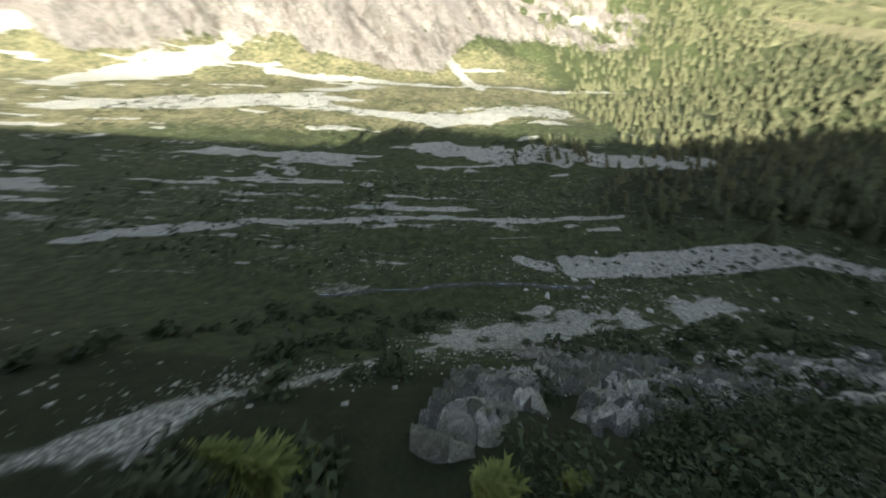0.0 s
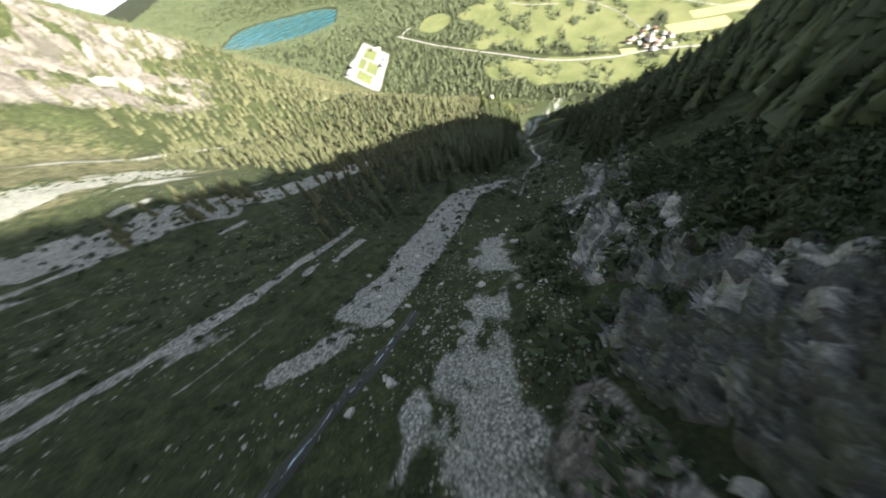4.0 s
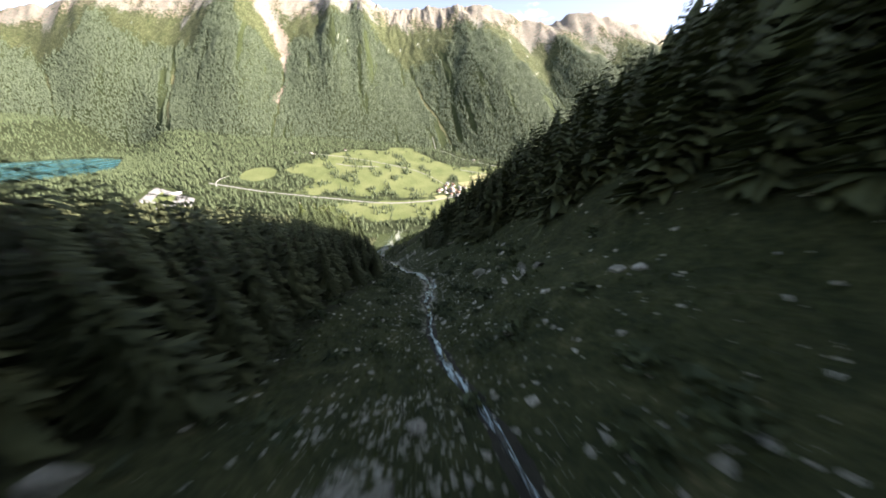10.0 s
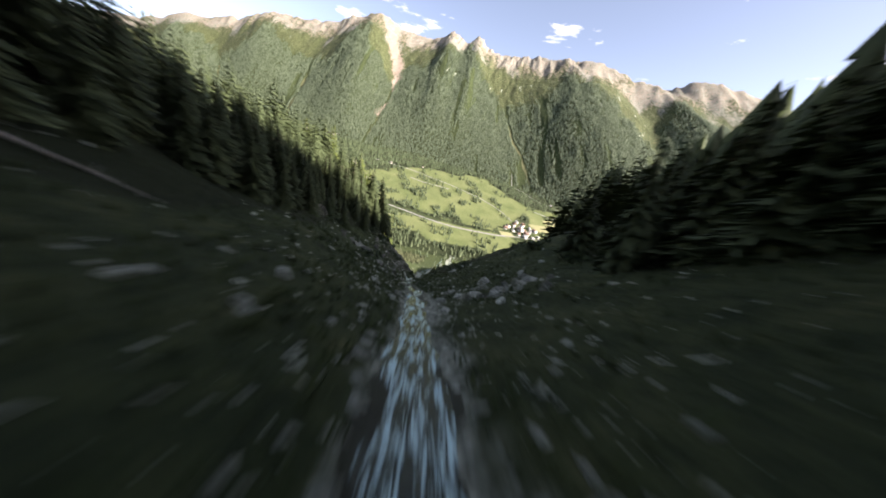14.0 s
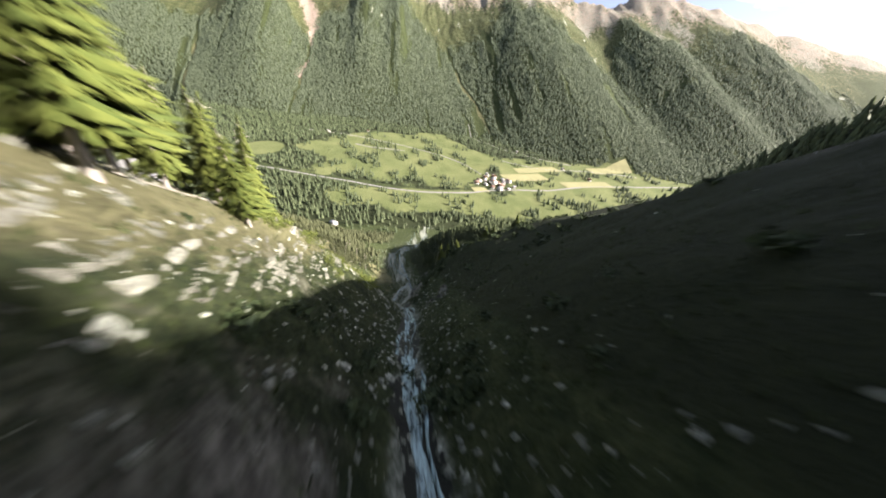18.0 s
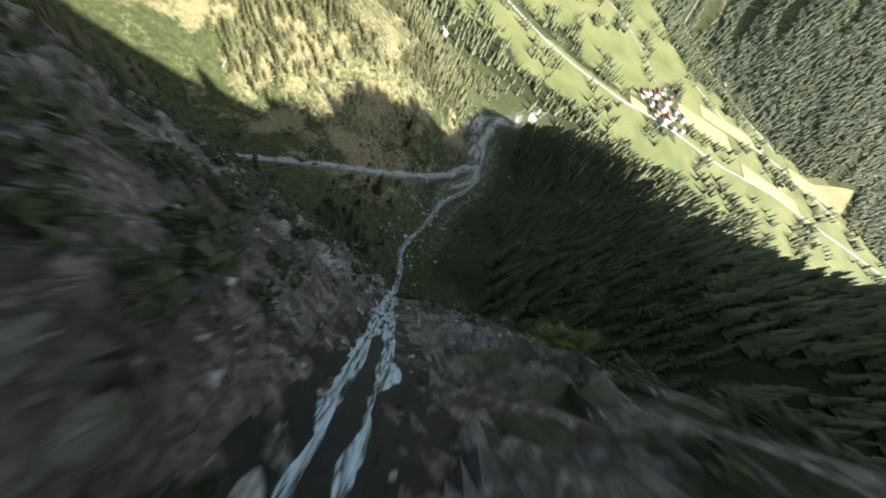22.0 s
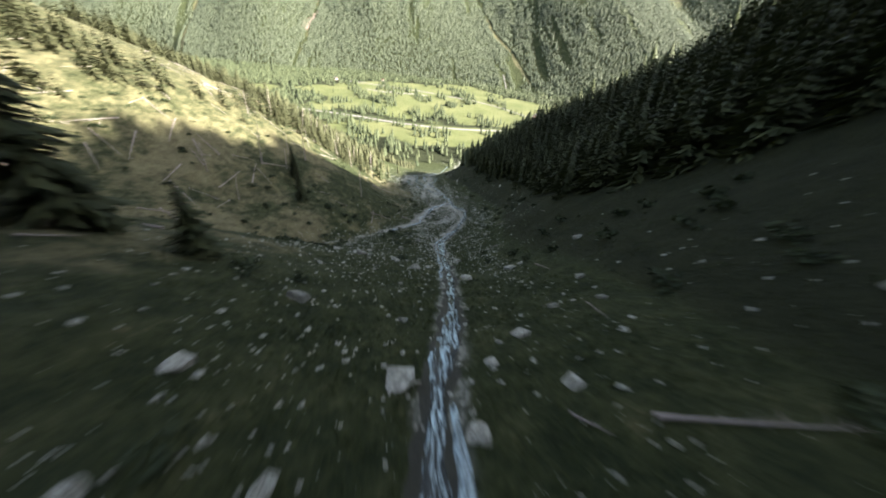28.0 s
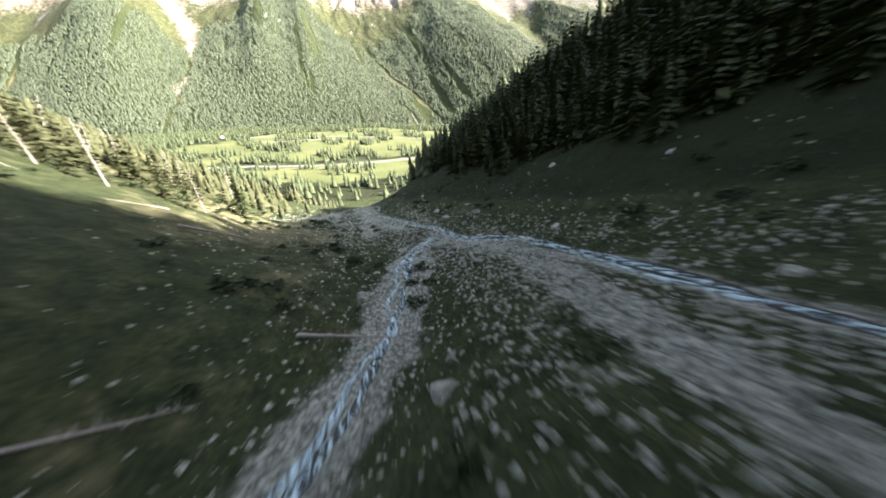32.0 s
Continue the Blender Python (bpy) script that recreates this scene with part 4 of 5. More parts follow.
def ribbon(name, xs, ys, width, mat, lift=0.14, across=6, seed=0):
    """A strip of water laid over the ground along a line, a little domed, with ragged edges."""
    rng = np.random.default_rng(seed)
    xs, ys = np.asarray(xs, float), np.asarray(ys, float)
    w = np.broadcast_to(np.asarray(width, float), xs.shape)
    tx, ty = np.gradient(xs), np.gradient(ys)
    n = np.hypot(tx, ty)
    tx, ty = tx / n, ty / n
    q = np.linspace(-1, 1, across)
    wl = w * (0.5 + 0.28 * fbm(xs / 1.7, ys / 1.7, 3, seed + 7))
    wr = w * (0.5 + 0.28 * fbm(xs / 1.7, ys / 1.7, 3, seed + 19))
    side = np.where(q[None] < 0, wl[:, None], wr[:, None]) * q[None]
    px, py = xs[:, None] - ty[:, None] * side, ys[:, None] + tx[:, None] * side
    dome = lift * (1.1 - np.abs(q[None]) ** 3 * 1.6)
    pz = land(px, py) + dome + 0.05 * (vnoise(px * 2.3, py * 2.3, seed) - 0.5)
    k, m = px.shape
    ids = np.arange(k * m, dtype=np.int32).reshape(k, m)
    f = np.stack([ids[:-1, :-1], ids[1:, :-1], ids[1:, 1:], ids[:-1, 1:]], -1).reshape(-1, 4)
    return mesh_of(name, np.stack([px, py, pz], -1).reshape(-1, 3), f, mat, True)


def course(a, b, d, wander=0.9, seed=0, shift=0.0):
    xs = np.arange(a, b, d)
    return xs, main_y(xs) + shift + wander * 2 * fbm(xs / 9, xs * 0 + seed, 3, 401 + seed)


def widths(xs, w, seed):
    """Pools and narrows along a brook."""
    return w * (0.45 + 1.1 * vnoise(xs / 5, xs * 0, seed) ** 1.3)


stream = thing("mountain_stream", "white foaming mountain brook tumbling down the gully", "stream", kind="structure")
for a, b, w in ((118, 172, 1.4), (171, 236, 2.2), (235, 300, 2.6), (299, 384, 2.8), (383, 436, 2.8), (434, 512, 6.4), (508, 560, 2.6), (559, 640, 2.4), (639, 712, 2.4)):
    xs, ys = course(a, b, 0.5, 0.45, 1)
    part("wet_bed", ribbon("wet_bed", xs, ys, w * (0.7 + 0.7 * vnoise(xs / 4, xs * 0, 431)), WET, 0.07, 6, a + 3), stream, "dark wet rock and gravel under the water")
for a, b, w, mat, kind in ((118, 172, 0.8, BROOK, "reach"), (171, 200, 1.5, BROOK, "reach"), (199, 236, 1.7, FALL, "waterfall"), (235, 300, 1.7, BROOK, "reach"),
                           (299, 338, 1.9, FALL, "waterfall"), (337, 384, 2.0, FALL, "reach"), (383, 434, 1.25, FALL, "waterfall"), (508, 560, 1.9, BROOK, "reach"),
                           (559, 640, 1.5, BROOK, "reach"), (639, 712, 1.4, BROOK, "reach"), (711, 860, 2.4, BROOK, "reach"), (859, 1010, 2.6, BROOK, "reach")):
    xs, ys = course(a, b, 0.45, 0.45, 1)
    part(kind, ribbon(kind, xs, ys, widths(xs, w, 433), mat, 0.24, 7, a), stream)
for k, (a, b, shift, w) in enumerate(((300, 330, 1.0, 0.8), (322, 380, -0.9, 0.6), (383, 432, 1.0, 0.5), (386, 430, -0.8, 0.3), (500, 545, -1.0, 0.7), (575, 630, 1.2, 0.6), (172, 196, -0.9, 0.6), (650, 700, 1.1, 0.5))):
    xs, ys = course(a, b, 0.4, 0.7, 11 + k)
    part("strand", ribbon("strand", xs, ys + shift, widths(xs, w, 437 + k), FALL, 0.22, 5, 90 + k), stream)
for k, (shift, w) in enumerate(((0.0, 2.4), (0.8, 1.9), (-0.7, 1.3), (0.4, 1.5), (1.5, 0.8))):
    xs, ys = course(432 if k == 0 else 440 + 3 * k, 511 - 2 * k, 0.22, 0.35, 1 + k, 0)
    ys = ys + shift * smooth(438, 462, xs) * (1 - 0.6 * smooth(486, 507, xs))
    part("waterfall", ribbon("waterfall", xs, ys, w * (0.55 + 1.1 * vnoise(xs / 6, xs * 0 + k, 435)), FALL, 0.32, 8, 60 + k), stream)
for k, (a, b, shift, w) in enumerate(((716, 850, 9, 1.3), (730, 900, 16, 1.6), (760, 960, -7, 1.1), (850, 1000, 24, 1.4))):
    xs, ys = course(a, b, 0.7, 3.0, 5 + k, 0)
    part("side_channel", ribbon("side_channel", xs, ys + shift * smooth(a, a + 30, xs), w, BROOK, 0.12, 5, 80 + k), stream)
brook = thing("side_brook", "shallow pale brook joining from a ravine full of rubble", "stream", kind="structure")
for a, b, w in ((440, 540, 1.7), (539, 610, 1.9), (609, 712, 1.6)):
    xs = np.arange(a, b, 0.4)
    ys = side_y(xs) + 2.4 * fbm(xs / 9, xs * 0, 3, 441)
    part("reach", ribbon("reach", xs, ys, widths(xs, w, 443), BROOK, 0.2, 7, a), brook)
    ys = side_y(xs) + 1.6 + 3.0 * fbm(xs / 7, xs * 0, 3, 445)
    part("strand", ribbon("strand", xs, ys, widths(xs, 0.8, 447), FALL, 0.2, 5, a + 1), brook)
trickle = thing("trickle", "thin trickle over dark wet rock beside the dry bed", "stream", kind="structure")
xs = np.arange(-30, 44, 0.4)
ys = bed_y(xs) + eased(xs, (-30, -7, 10, 44), (-1.5, 3.6, 7.1, 6.8)) + 1.2 * fbm(xs / 8, xs * 0, 3, 449)
part("wet_bed", ribbon("wet_bed", xs, ys, 2.0 * (0.5 + vnoise(xs / 6, xs * 0, 451)), WET, 0.22, 6, 91), trickle, "dark wet rock")
part("strand", ribbon("strand", xs, ys + 0.5 * fbm(xs / 2, xs * 0, 3, 455), widths(xs, 0.4, 453) * smooth(0.3, 0.5, vnoise(xs / 3, xs * 0, 457)), BROOK, 0.3, 5, 92), trickle)

# ---------------------------------------------------------------- boulders, slabs and rubble
def rock_mesh(name, seed, mat, flat=1.0, cuts=12):
    """An angular stone: a block split along random joints, with chipped edges."""
    rng = random.Random(seed)
    bm = bmesh.new()
    bmesh.ops.create_cube(bm, size=2.0)
    for _ in range(cuts):
        n = Vector((rng.gauss(0, 1), rng.gauss(0, 1), rng.gauss(0, 1))).normalized()
        d = rng.uniform(0.62, 1.02)
        cut = bmesh.ops.bisect_plane(bm, geom=bm.verts[:] + bm.edges[:] + bm.faces[:], plane_co=n * d, plane_no=n, clear_outer=True)
        rim = [g for g in cut["geom_cut"] if isinstance(g, bmesh.types.BMEdge)]
        if len(rim) > 2:
            bmesh.ops.contextual_create(bm, geom=rim)
    for v in bm.verts:
        v.co.z *= flat
    bmesh.ops.recalc_face_normals(bm, faces=bm.faces)
    me = bpy.data.meshes.new(name)
    bm.to_mesh(me)
    bm.free()
    me.materials.append(mat)
    return me


def cells(me):
    v = np.array([p.co[:] for p in me.vertices])
    me.calc_loop_triangles()
    return v, np.array([t.vertices[:] for t in me.loop_triangles])


STONES = [rock_mesh("boulder", 500 + k, ROCK, 0.6 + 0.1 * (k % 4), 7) for k in range(8)]


def slope_turn(x, y, rng, tilt=0.35):
    h = 1.5
    gx = float(land(x + h, y) - land(x - h, y)) / (2 * h)
    gy = float(land(x, y + h) - land(x, y - h)) / (2 * h)
    up = Vector((-gx, -gy, 1)).normalized()
    q = Vector((0, 0, 1)).rotation_difference(up).to_matrix().to_4x4()
    return q @ Matrix.Rotation(rng.uniform(0, 6.28), 4, "Z") @ Matrix.Rotation(rng.gauss(0, tilt), 4, "X")


def litter_of_stones(name, label, n, x0, x1, spread, shift, low, high, seed, sunk=0.25, keep=None, models=None, mat=ROCK, power=3.2):
    """Countless stones strewn along the bed, one mesh."""
    rng = np.random.default_rng(seed)
    x = rng.uniform(x0, x1, n)
    y = bed_y(x) + (shift(x) if callable(shift) else shift) + rng.normal(0, spread, n)
    if keep is not None:
        m = rng.random(n) < keep(x, y)
        x, y = x[m], y[m]
    size = low + (high - low) * rng.random(len(x)) ** power
    models = models or [cells(me) for me in STONES]
    z = land(x, y) - sunk * size * 0.5
    turn, pick = rng.uniform(0, 6.28, len(x)), rng.integers(0, len(models), len(x))
    V, F, at = [], [], 0
    for k, (mv, mf) in enumerate(models):
        sel = pick == k
        m = int(sel.sum())
        if not m:
            continue
        c, s = np.cos(turn[sel])[:, None], np.sin(turn[sel])[:, None]
        q = size[sel][:, None] * 0.5
        px = x[sel][:, None] + q * (mv[:, 0] * c - mv[:, 1] * s)
        py = y[sel][:, None] + q * (mv[:, 0] * s + mv[:, 1] * c)
        pz = z[sel][:, None] + q * mv[:, 2]
        V.append(np.stack([px, py, pz], -1).reshape(-1, 3))
        F.append((mf[None] + (np.arange(m) * len(mv))[:, None, None] + at).reshape(-1, 3))
        at += m * len(mv)
    return tagged(new(name, mesh_of(name, np.concatenate(V), np.concatenate(F), mat)), label, "stones", "", "stuff")


def pebble_models(k):
    out = []
    for i in range(k):
        rng = random.Random(900 + i)
        v = np.array([(1, 0, 0), (-1, 0, 0), (0, 1, 0), (0, -1, 0), (0, 0, 0.75), (0, 0, -0.6)], float)
        v = v * np.array([[rng.uniform(0.65, 1.15)] * 3 for _ in range(6)]) + np.array([[rng.uniform(-0.25, 0.25) for _ in range(3)] for _ in range(6)])
        f = np.array([(0, 2, 4), (2, 1, 4), (1, 3, 4), (3, 0, 4), (2, 0, 5), (1, 2, 5), (3, 1, 5), (0, 3, 5)])
        out.append((v, f))
    return out


CHIPS = pebble_models(8)
litter_of_stones("scree_stones", "grey scree of angular stones in the dry upper bed", 24000, -20, 86, 6.5, gravel_axis, 0.15, 0.85, 511, 0.3, lambda x, y: np.clip(0.35 + 1.6 * fbm(x / 12, y / 7, 3, 513), 0, 1), CHIPS)
litter_of_stones("pale_scree_stones", "pale tongue of fine rubble beside the bed", 14000, 34, 142, 4.5, tongue_axis, 0.12, 0.7, 515, 0.3, lambda x, y: np.exp(-((y - bed_y(x) - tongue_axis(x)) / 5.0) ** 2), CHIPS, BLEACHED)
litter_of_stones("bowl_stones", "scattered stones over the grassy bowl", 24000, -150, 130, 55, 45, 0.2, 1.2, 517, 0.3, lambda x, y: np.clip(0.3 + 2.2 * fbm(x / 130, (y + 0.1 * x) / 11, 3, 211), 0, 1), CHIPS)
litter_of_stones("bed_stones", "pale stones lying along the brook", 6500, 118, 440, 5.5, 0, 0.2, 1.1, 519, 0.3, None, CHIPS)
litter_of_stones("slope_stones", "single pale stones in the steep grass", 7500, 110, 560, 17, 0, 0.2, 1.0, 521, 0.35, lambda x, y: 1 - 0.88 * smooth(4, 9, bed_y(x) - y) * smooth(270, 300, x) * (1 - smooth(430, 450, x)), CHIPS)
litter_of_stones("wash_stones", "pale rubble washed over the flat valley of the brook", 76000, 508, 800, 16, 5, 0.18, 0.85, 523, 0.1, lambda x, y: np.clip(0.62 + 1.2 * fbm(x / 25, y / 5, 3, 525), 0.15, 1) * (0.1 + 0.9 * smooth(555, 615, x)) * (0.12 + 0.88 * smooth(-17, -9, y - bed_y(x))), CHIPS, BLEACHED, 2.4)
litter_of_stones("outwash_stones", "pale gravel banks where the brook leaves the gully", 9000, 780, 1010, 17, 8, 0.4, 1.4, 527, 0.35, None, CHIPS, BLEACHED)


litter_of_stones("ravine_stones", "pale rubble filling the bed of the side brook", 80000, 470, 705, 45, 35, 0.2, 1.1, 529, 0.35, lambda x, y: np.exp(-((y - side_y(x)) / 6.0) ** 2), CHIPS, BLEACHED, 2.2)

rng = random.Random(71)
for k in range(300):
    if k < 70:
        x, s, size = rng.uniform(20, 150), rng.gauss(0, 12), rng.uniform(0.5, 1.4)
    elif k < 140:
        x, s, size = rng.uniform(120, 330), rng.gauss(-5, 10), rng.uniform(0.3, 1.05)
    elif k < 190:
        x, s, size = rng.uniform(330, 515), abs(rng.gauss(0, 5)), rng.uniform(0.4, 1.0)
    else:
        x, s, size = rng.uniform(515, 760), rng.gauss(3, 12), rng.uniform(0.55, 1.7)
    if abs(s) < 1.6:
        s = math.copysign(2.2, s)
    y = float(bed_y(x)) + s
    z = float(land(x, y))
    ob = new("boulder", STONES[k % 8])
    q = size * 0.55
    ob.matrix_world = Matrix.Translation((x, y, z + q * 0.12)) @ slope_turn(x, y, rng, 0.2) @ Matrix.Diagonal((q * rng.uniform(0.8, 1.4), q, q * rng.uniform(0.7, 1.0), 1))
    tagged(ob, "pale angular boulder half sunk in the grass of the gully", "boulder", "boulders in the gully")


def crag(name, label, x0, x1, side, s0, s1, d, course_h, length, along, dip, cover, mat, amp, seed, most=120, lift=0.4):
    """A rock face: courses of bedded blocks, each standing out by its own measure, with open joints; turf where the cover fails."""
    X, S = np.meshgrid(np.arange(x0, x1, d), np.arange(s0, s1, d), indexing="ij")
    Y = bed_y(X) + side * S
    Z = land(X, Y)
    h = 2.5
    gx, gy = (land(X + h, Y) - land(X - h, Y)) / (2 * h), (land(X, Y + h) - land(X, Y - h)) / (2 * h)
    n = np.sqrt(gx ** 2 + gy ** 2 + 1)
    soft = land(X + 1, Y + 1) * 0.25 + land(X - 1, Y - 1) * 0.25 + Z * 0.5
    p = X * along[0] + Y * along[1]
    q = (soft + dip * p + 1.5 * fbm(X / 11, Y / 11, 3, seed)) / course_h
    q = q + 0.32 * np.sin(q * 1.7 + seed)
    k = np.floor(q)
    fq = q - k
    j = (p + 0.6 * fbm(X / 3, Y / 3, 2, seed + 5)) / (length * (0.6 + 0.9 * lattice(k, k * 0 + 3, seed))) + 7 * lattice(k, k * 0, seed)
    fj = j - np.floor(j)
    j = np.floor(j)
    r = lattice(k, j, seed + 1)
    joint = np.maximum(np.exp(-(np.minimum(fq, 1 - fq) * course_h / 0.3) ** 2), 0.85 * np.exp(-(np.minimum(fj, 1 - fj) * length / 0.32) ** 2))
    out = lift + amp * (r - 0.3 + 0.5 * (lattice(k, j, seed + 2) - 0.5) * (fj - 0.5) - 0.55 * (fq - 0.5)) - 1.45 * joint + 0.3 * fbm(X / 1.1, Y / 1.1, 3, seed + 3)
    m = smooth(-0.06, 0.07, cover(X, Y, S) + 0.25 * (r - 0.5))
    out = out * m - 1.6 * (1 - m)
    V = np.stack([X - out * gx / n, Y - out * gy / n, Z + out / n], -1).reshape(-1, 3)
    ids = np.arange(X.size).reshape(X.shape)
    F = np.stack([ids[:-1, :-1], ids[1:, :-1], ids[1:, 1:], ids[:-1, 1:]], -1).reshape(-1, 4)
    if side < 0:
        F = F[:, ::-1]
    key = (k * 4096 + j).ravel()[F[:, 0]]
    seen = m.ravel()[F].max(axis=1) > 0.25
    F, key = F[seen], key[seen]
    base = thing(name, label, "rock face", kind="structure")
    names, count = np.unique(key, return_counts=True)
    single = names[np.argsort(-count)][:most]
    order = np.argsort(key, kind="stable")
    F, key = F[order], key[order]
    lo, hi = np.searchsorted(key, single), np.searchsorted(key, single, side="right")
    rest = np.ones(len(F), bool)
    for a, b in zip(lo, hi):
        used, back = np.unique(F[a:b], return_inverse=True)
        part("rock_block", mesh_of("rock_block", V[used], back.reshape(-1, 4), mat), base)
        rest[a:b] = False
    used, back = np.unique(F[rest], return_inverse=True)
    tagged(part("broken_ledges", mesh_of("broken_ledges", V[used], back.reshape(-1, 4), mat), base), kind="stuff")
    return base


def slab_cover(x, y, s):
    edge = np.minimum(s - slab_low(x), slab_high(x) - s) / 4
    face = np.clip(edge, -1, 0.45) + 0.9 * fbm(x / 12, y / 5, 4, 571) - 0.16 + 0.12 * (1 - smooth(40, 60, x))
    band = np.maximum(np.exp(-((s - 25.5) / 3.2) ** 2), 0.9 * np.exp(-((s - 32) / 1.6) ** 2))
    strips = 0.75 * band - 0.5 + 0.8 * fbm(x / 16, s / 1.7, 3, 575) - 0.6 * smooth(132, 140, x)
    w = smooth(98, 108, x)
    return face * (1 - w) + strips * w


def side_cover(fade, much):
    return lambda x, y, s: much + 0.95 * fbm(x / 12, y / 8, 4, 573) - smooth(fade - 8, fade + 2, s) - 0.5 * smooth(340, 352, x) * (1 - smooth(400, 425, x)) * (1 - smooth(9, 15, s))


crag("upper_rock_face", "light grey slabby rock face above the dry bed", 12, 158, -1, 15, 46, 0.32, 1.05, 2.7, (1, 0), 0.2, slab_cover, SLABROCK, 1.25, 581, 230, 0.8)
crag("falls_rock_face", "grey bedded rock wall with grass ledges beside the waterfall", 428, 511, 1, 4.2, 50, 0.42, 1.4, 3.8, (0.75, 0.65), 0.25, side_cover(44, 0.06), CLIFF, 0.9, 583, 150)
crag("falls_rock_face", "dark rock rib on the shaded side of the waterfall", 398, 510, -1, 3.4, 26, 0.42, 1.4, 3.6, (0.75, -0.65), -0.2, side_cover(15, 0.0), DAMP_SHADED, 0.9, 585, 110)
# Bank split in two tones: shaded stretch darker, sunlit stretch paler by colour.
crag("bank_rock_face", "dark rock bank with turf close over the brook", 272, 342, 1, 2.5, 32, 0.45, 1.3, 3.8, (0.9, 0.4), 0.2, lambda x, y, s: side_cover(28, -0.1)(x, y, s) - 0.25 * smooth(8, 14, s), DAMP_SHADED, 0.8, 587, 90)
crag("bank_rock_face", "sunlit pale rock plates in the grassy bank", 338, 428, 1, 2.5, 34, 0.34, 0.8, 2.4, (0.9, 0.4), 0.2, lambda x, y, s: side_cover(30, 0.06)(x, y, s) + 0.4 * fbm(x / 3, y / 2, 3, 577) + 0.16 * smooth(9, 14, s) - 0.3 * smooth(404, 412, x), BANKROCK, 0.5, 591, 200, 0.5)
crag("gully_rock_ledges", "pale flat rock ledges showing through the grass", 158, 300, -1, 2.2, 26, 0.45, 1.2, 3.4, (0.9, -0.4), 0.2, side_cover(22, -0.23), SLABROCK, 0.5, 589, 40)

# ---------------------------------------------------------------- single trees and low growth
def spruce_crown(seed, whorls=26, per=8, bare=0.12, droop=0.35, wide=0.19, gaps=0.12, joints=4, blade=0.2):
    """Crown of height 1: whorls of drooping boughs, each a spray of narrow hanging twigs, thinner towards the tip."""
    rng = random.Random(seed)
    V, F = [], []
    lobe, turn = rng.uniform(0.05, 0.16), rng.uniform(0, 6.28)
    for k in range(whorls):
        u = k / (whorls - 1)
        z0 = bare + (0.985 - bare) * u ** 0.92
        r = wide * (1 - u) ** 0.8 * rng.uniform(0.8, 1.15) + 0.012
        n = max(4, int(per * (1 - 0.45 * u)))
        for i in range(n):
            if rng.random() < gaps:
                continue
            a = 6.283 * (i + rng.uniform(-0.4, 0.4)) / n + k * 1.7
            q = r * rng.uniform(0.6, 1.2) * (1 + lobe * math.sin(2 * a + turn))
            z = z0 + rng.uniform(-0.012, 0.012)
            hang = droop * q * (1.1 - 0.9 * u) * rng.uniform(0.6, 1.3)
            for j in range(joints):
                f = (j + 0.6) / joints
                for way in (-1, 1):
                    d = q * f * rng.uniform(0.75, 1.0)
                    zz = z - hang * f * f
                    spread = a + way * rng.uniform(0.25, 0.8)
                    w = q * blade * rng.uniform(0.7, 1.3) * (1.25 - 0.55 * f)
                    tx, ty = d * math.cos(a), d * math.sin(a)
                    ex, ey = tx + (w + 0.16 * q) * math.cos(spread), ty + (w + 0.16 * q) * math.sin(spread)
                    at = len(V)
                    V.extend(((tx * (1 - 0.9 / joints), ty * (1 - 0.9 / joints), zz + 0.35 * hang * f), (tx + 0.35 * w * math.sin(a), ty - 0.35 * w * math.cos(a), zz - 0.4 * w),
                              (ex, ey, zz - w * rng.uniform(0.3, 1.0)), (tx - 0.35 * w * math.sin(a), ty + 0.35 * w * math.cos(a), zz + 0.1 * w)))
                    F.extend(((at, at + 1, at + 2), (at, at + 2, at + 3)))
    top = len(V)
    V.extend(((0.006, 0, 0.95), (-0.004, 0.005, 0.95), (-0.004, -0.005, 0.95), (0, 0, 1.0)))
    F.extend(((top, top + 1, top + 3), (top + 1, top + 2, top + 3), (top + 2, top, top + 3)))
    return np.array(V), np.array(F)


def stem(seed, top=0.97, r0=0.013, bend=0.006, stubs=0, sides=7):
    """A tapered trunk of height 1, with stubs of dead branches if asked."""
    rng = random.Random(seed)
    V, F = [], []
    rings = 9
    ox, oy = rng.uniform(-bend, bend), rng.uniform(-bend, bend)
    for k in range(rings):
        u = k / (rings - 1)
        r = r0 * (1 - 0.9 * u) * (1.35 if k == 0 else 1)
        for i in range(sides):
            a = 6.283 * i / sides
            V.append((ox * math.sin(3 * u) + r * math.cos(a), oy * math.sin(2.5 * u) + r * math.sin(a), top * u - 0.03 * (k == 0)))
    for k in range(rings - 1):
        for i in range(sides):
            a, b = k * sides + i, k * sides + (i + 1) % sides
            F.extend(((a, b, b + sides), (a, b + sides, a + sides)))
    for _ in range(stubs):
        u, a, q = rng.uniform(0.15, 0.92), rng.uniform(0, 6.28), rng.uniform(0.02, 0.09)
        c, s, at = math.cos(a), math.sin(a), len(V)
        V.extend(((0, 0, top * u + 0.004), (-0.003 * s, 0.003 * c, top * u - 0.004), (0.003 * s, -0.003 * c, top * u - 0.004), (q * c, q * s, top * u + q * rng.uniform(-0.5, 0.4))))
        F.extend(((at, at + 1, at + 3), (at + 1, at + 2, at + 3), (at + 2, at, at + 3)))
    return np.array(V), np.array(F)


def tree_model(name, label, category, group, crown, trunk, crown_mat, trunk_mat):
    base = thing(name, label, category, group)
    part("trunk", mesh_of("trunk", *trunk, trunk_mat, True), base)
    if crown is not None:
        part("crown", mesh_of("crown", *crown, crown_mat), base)
    return base


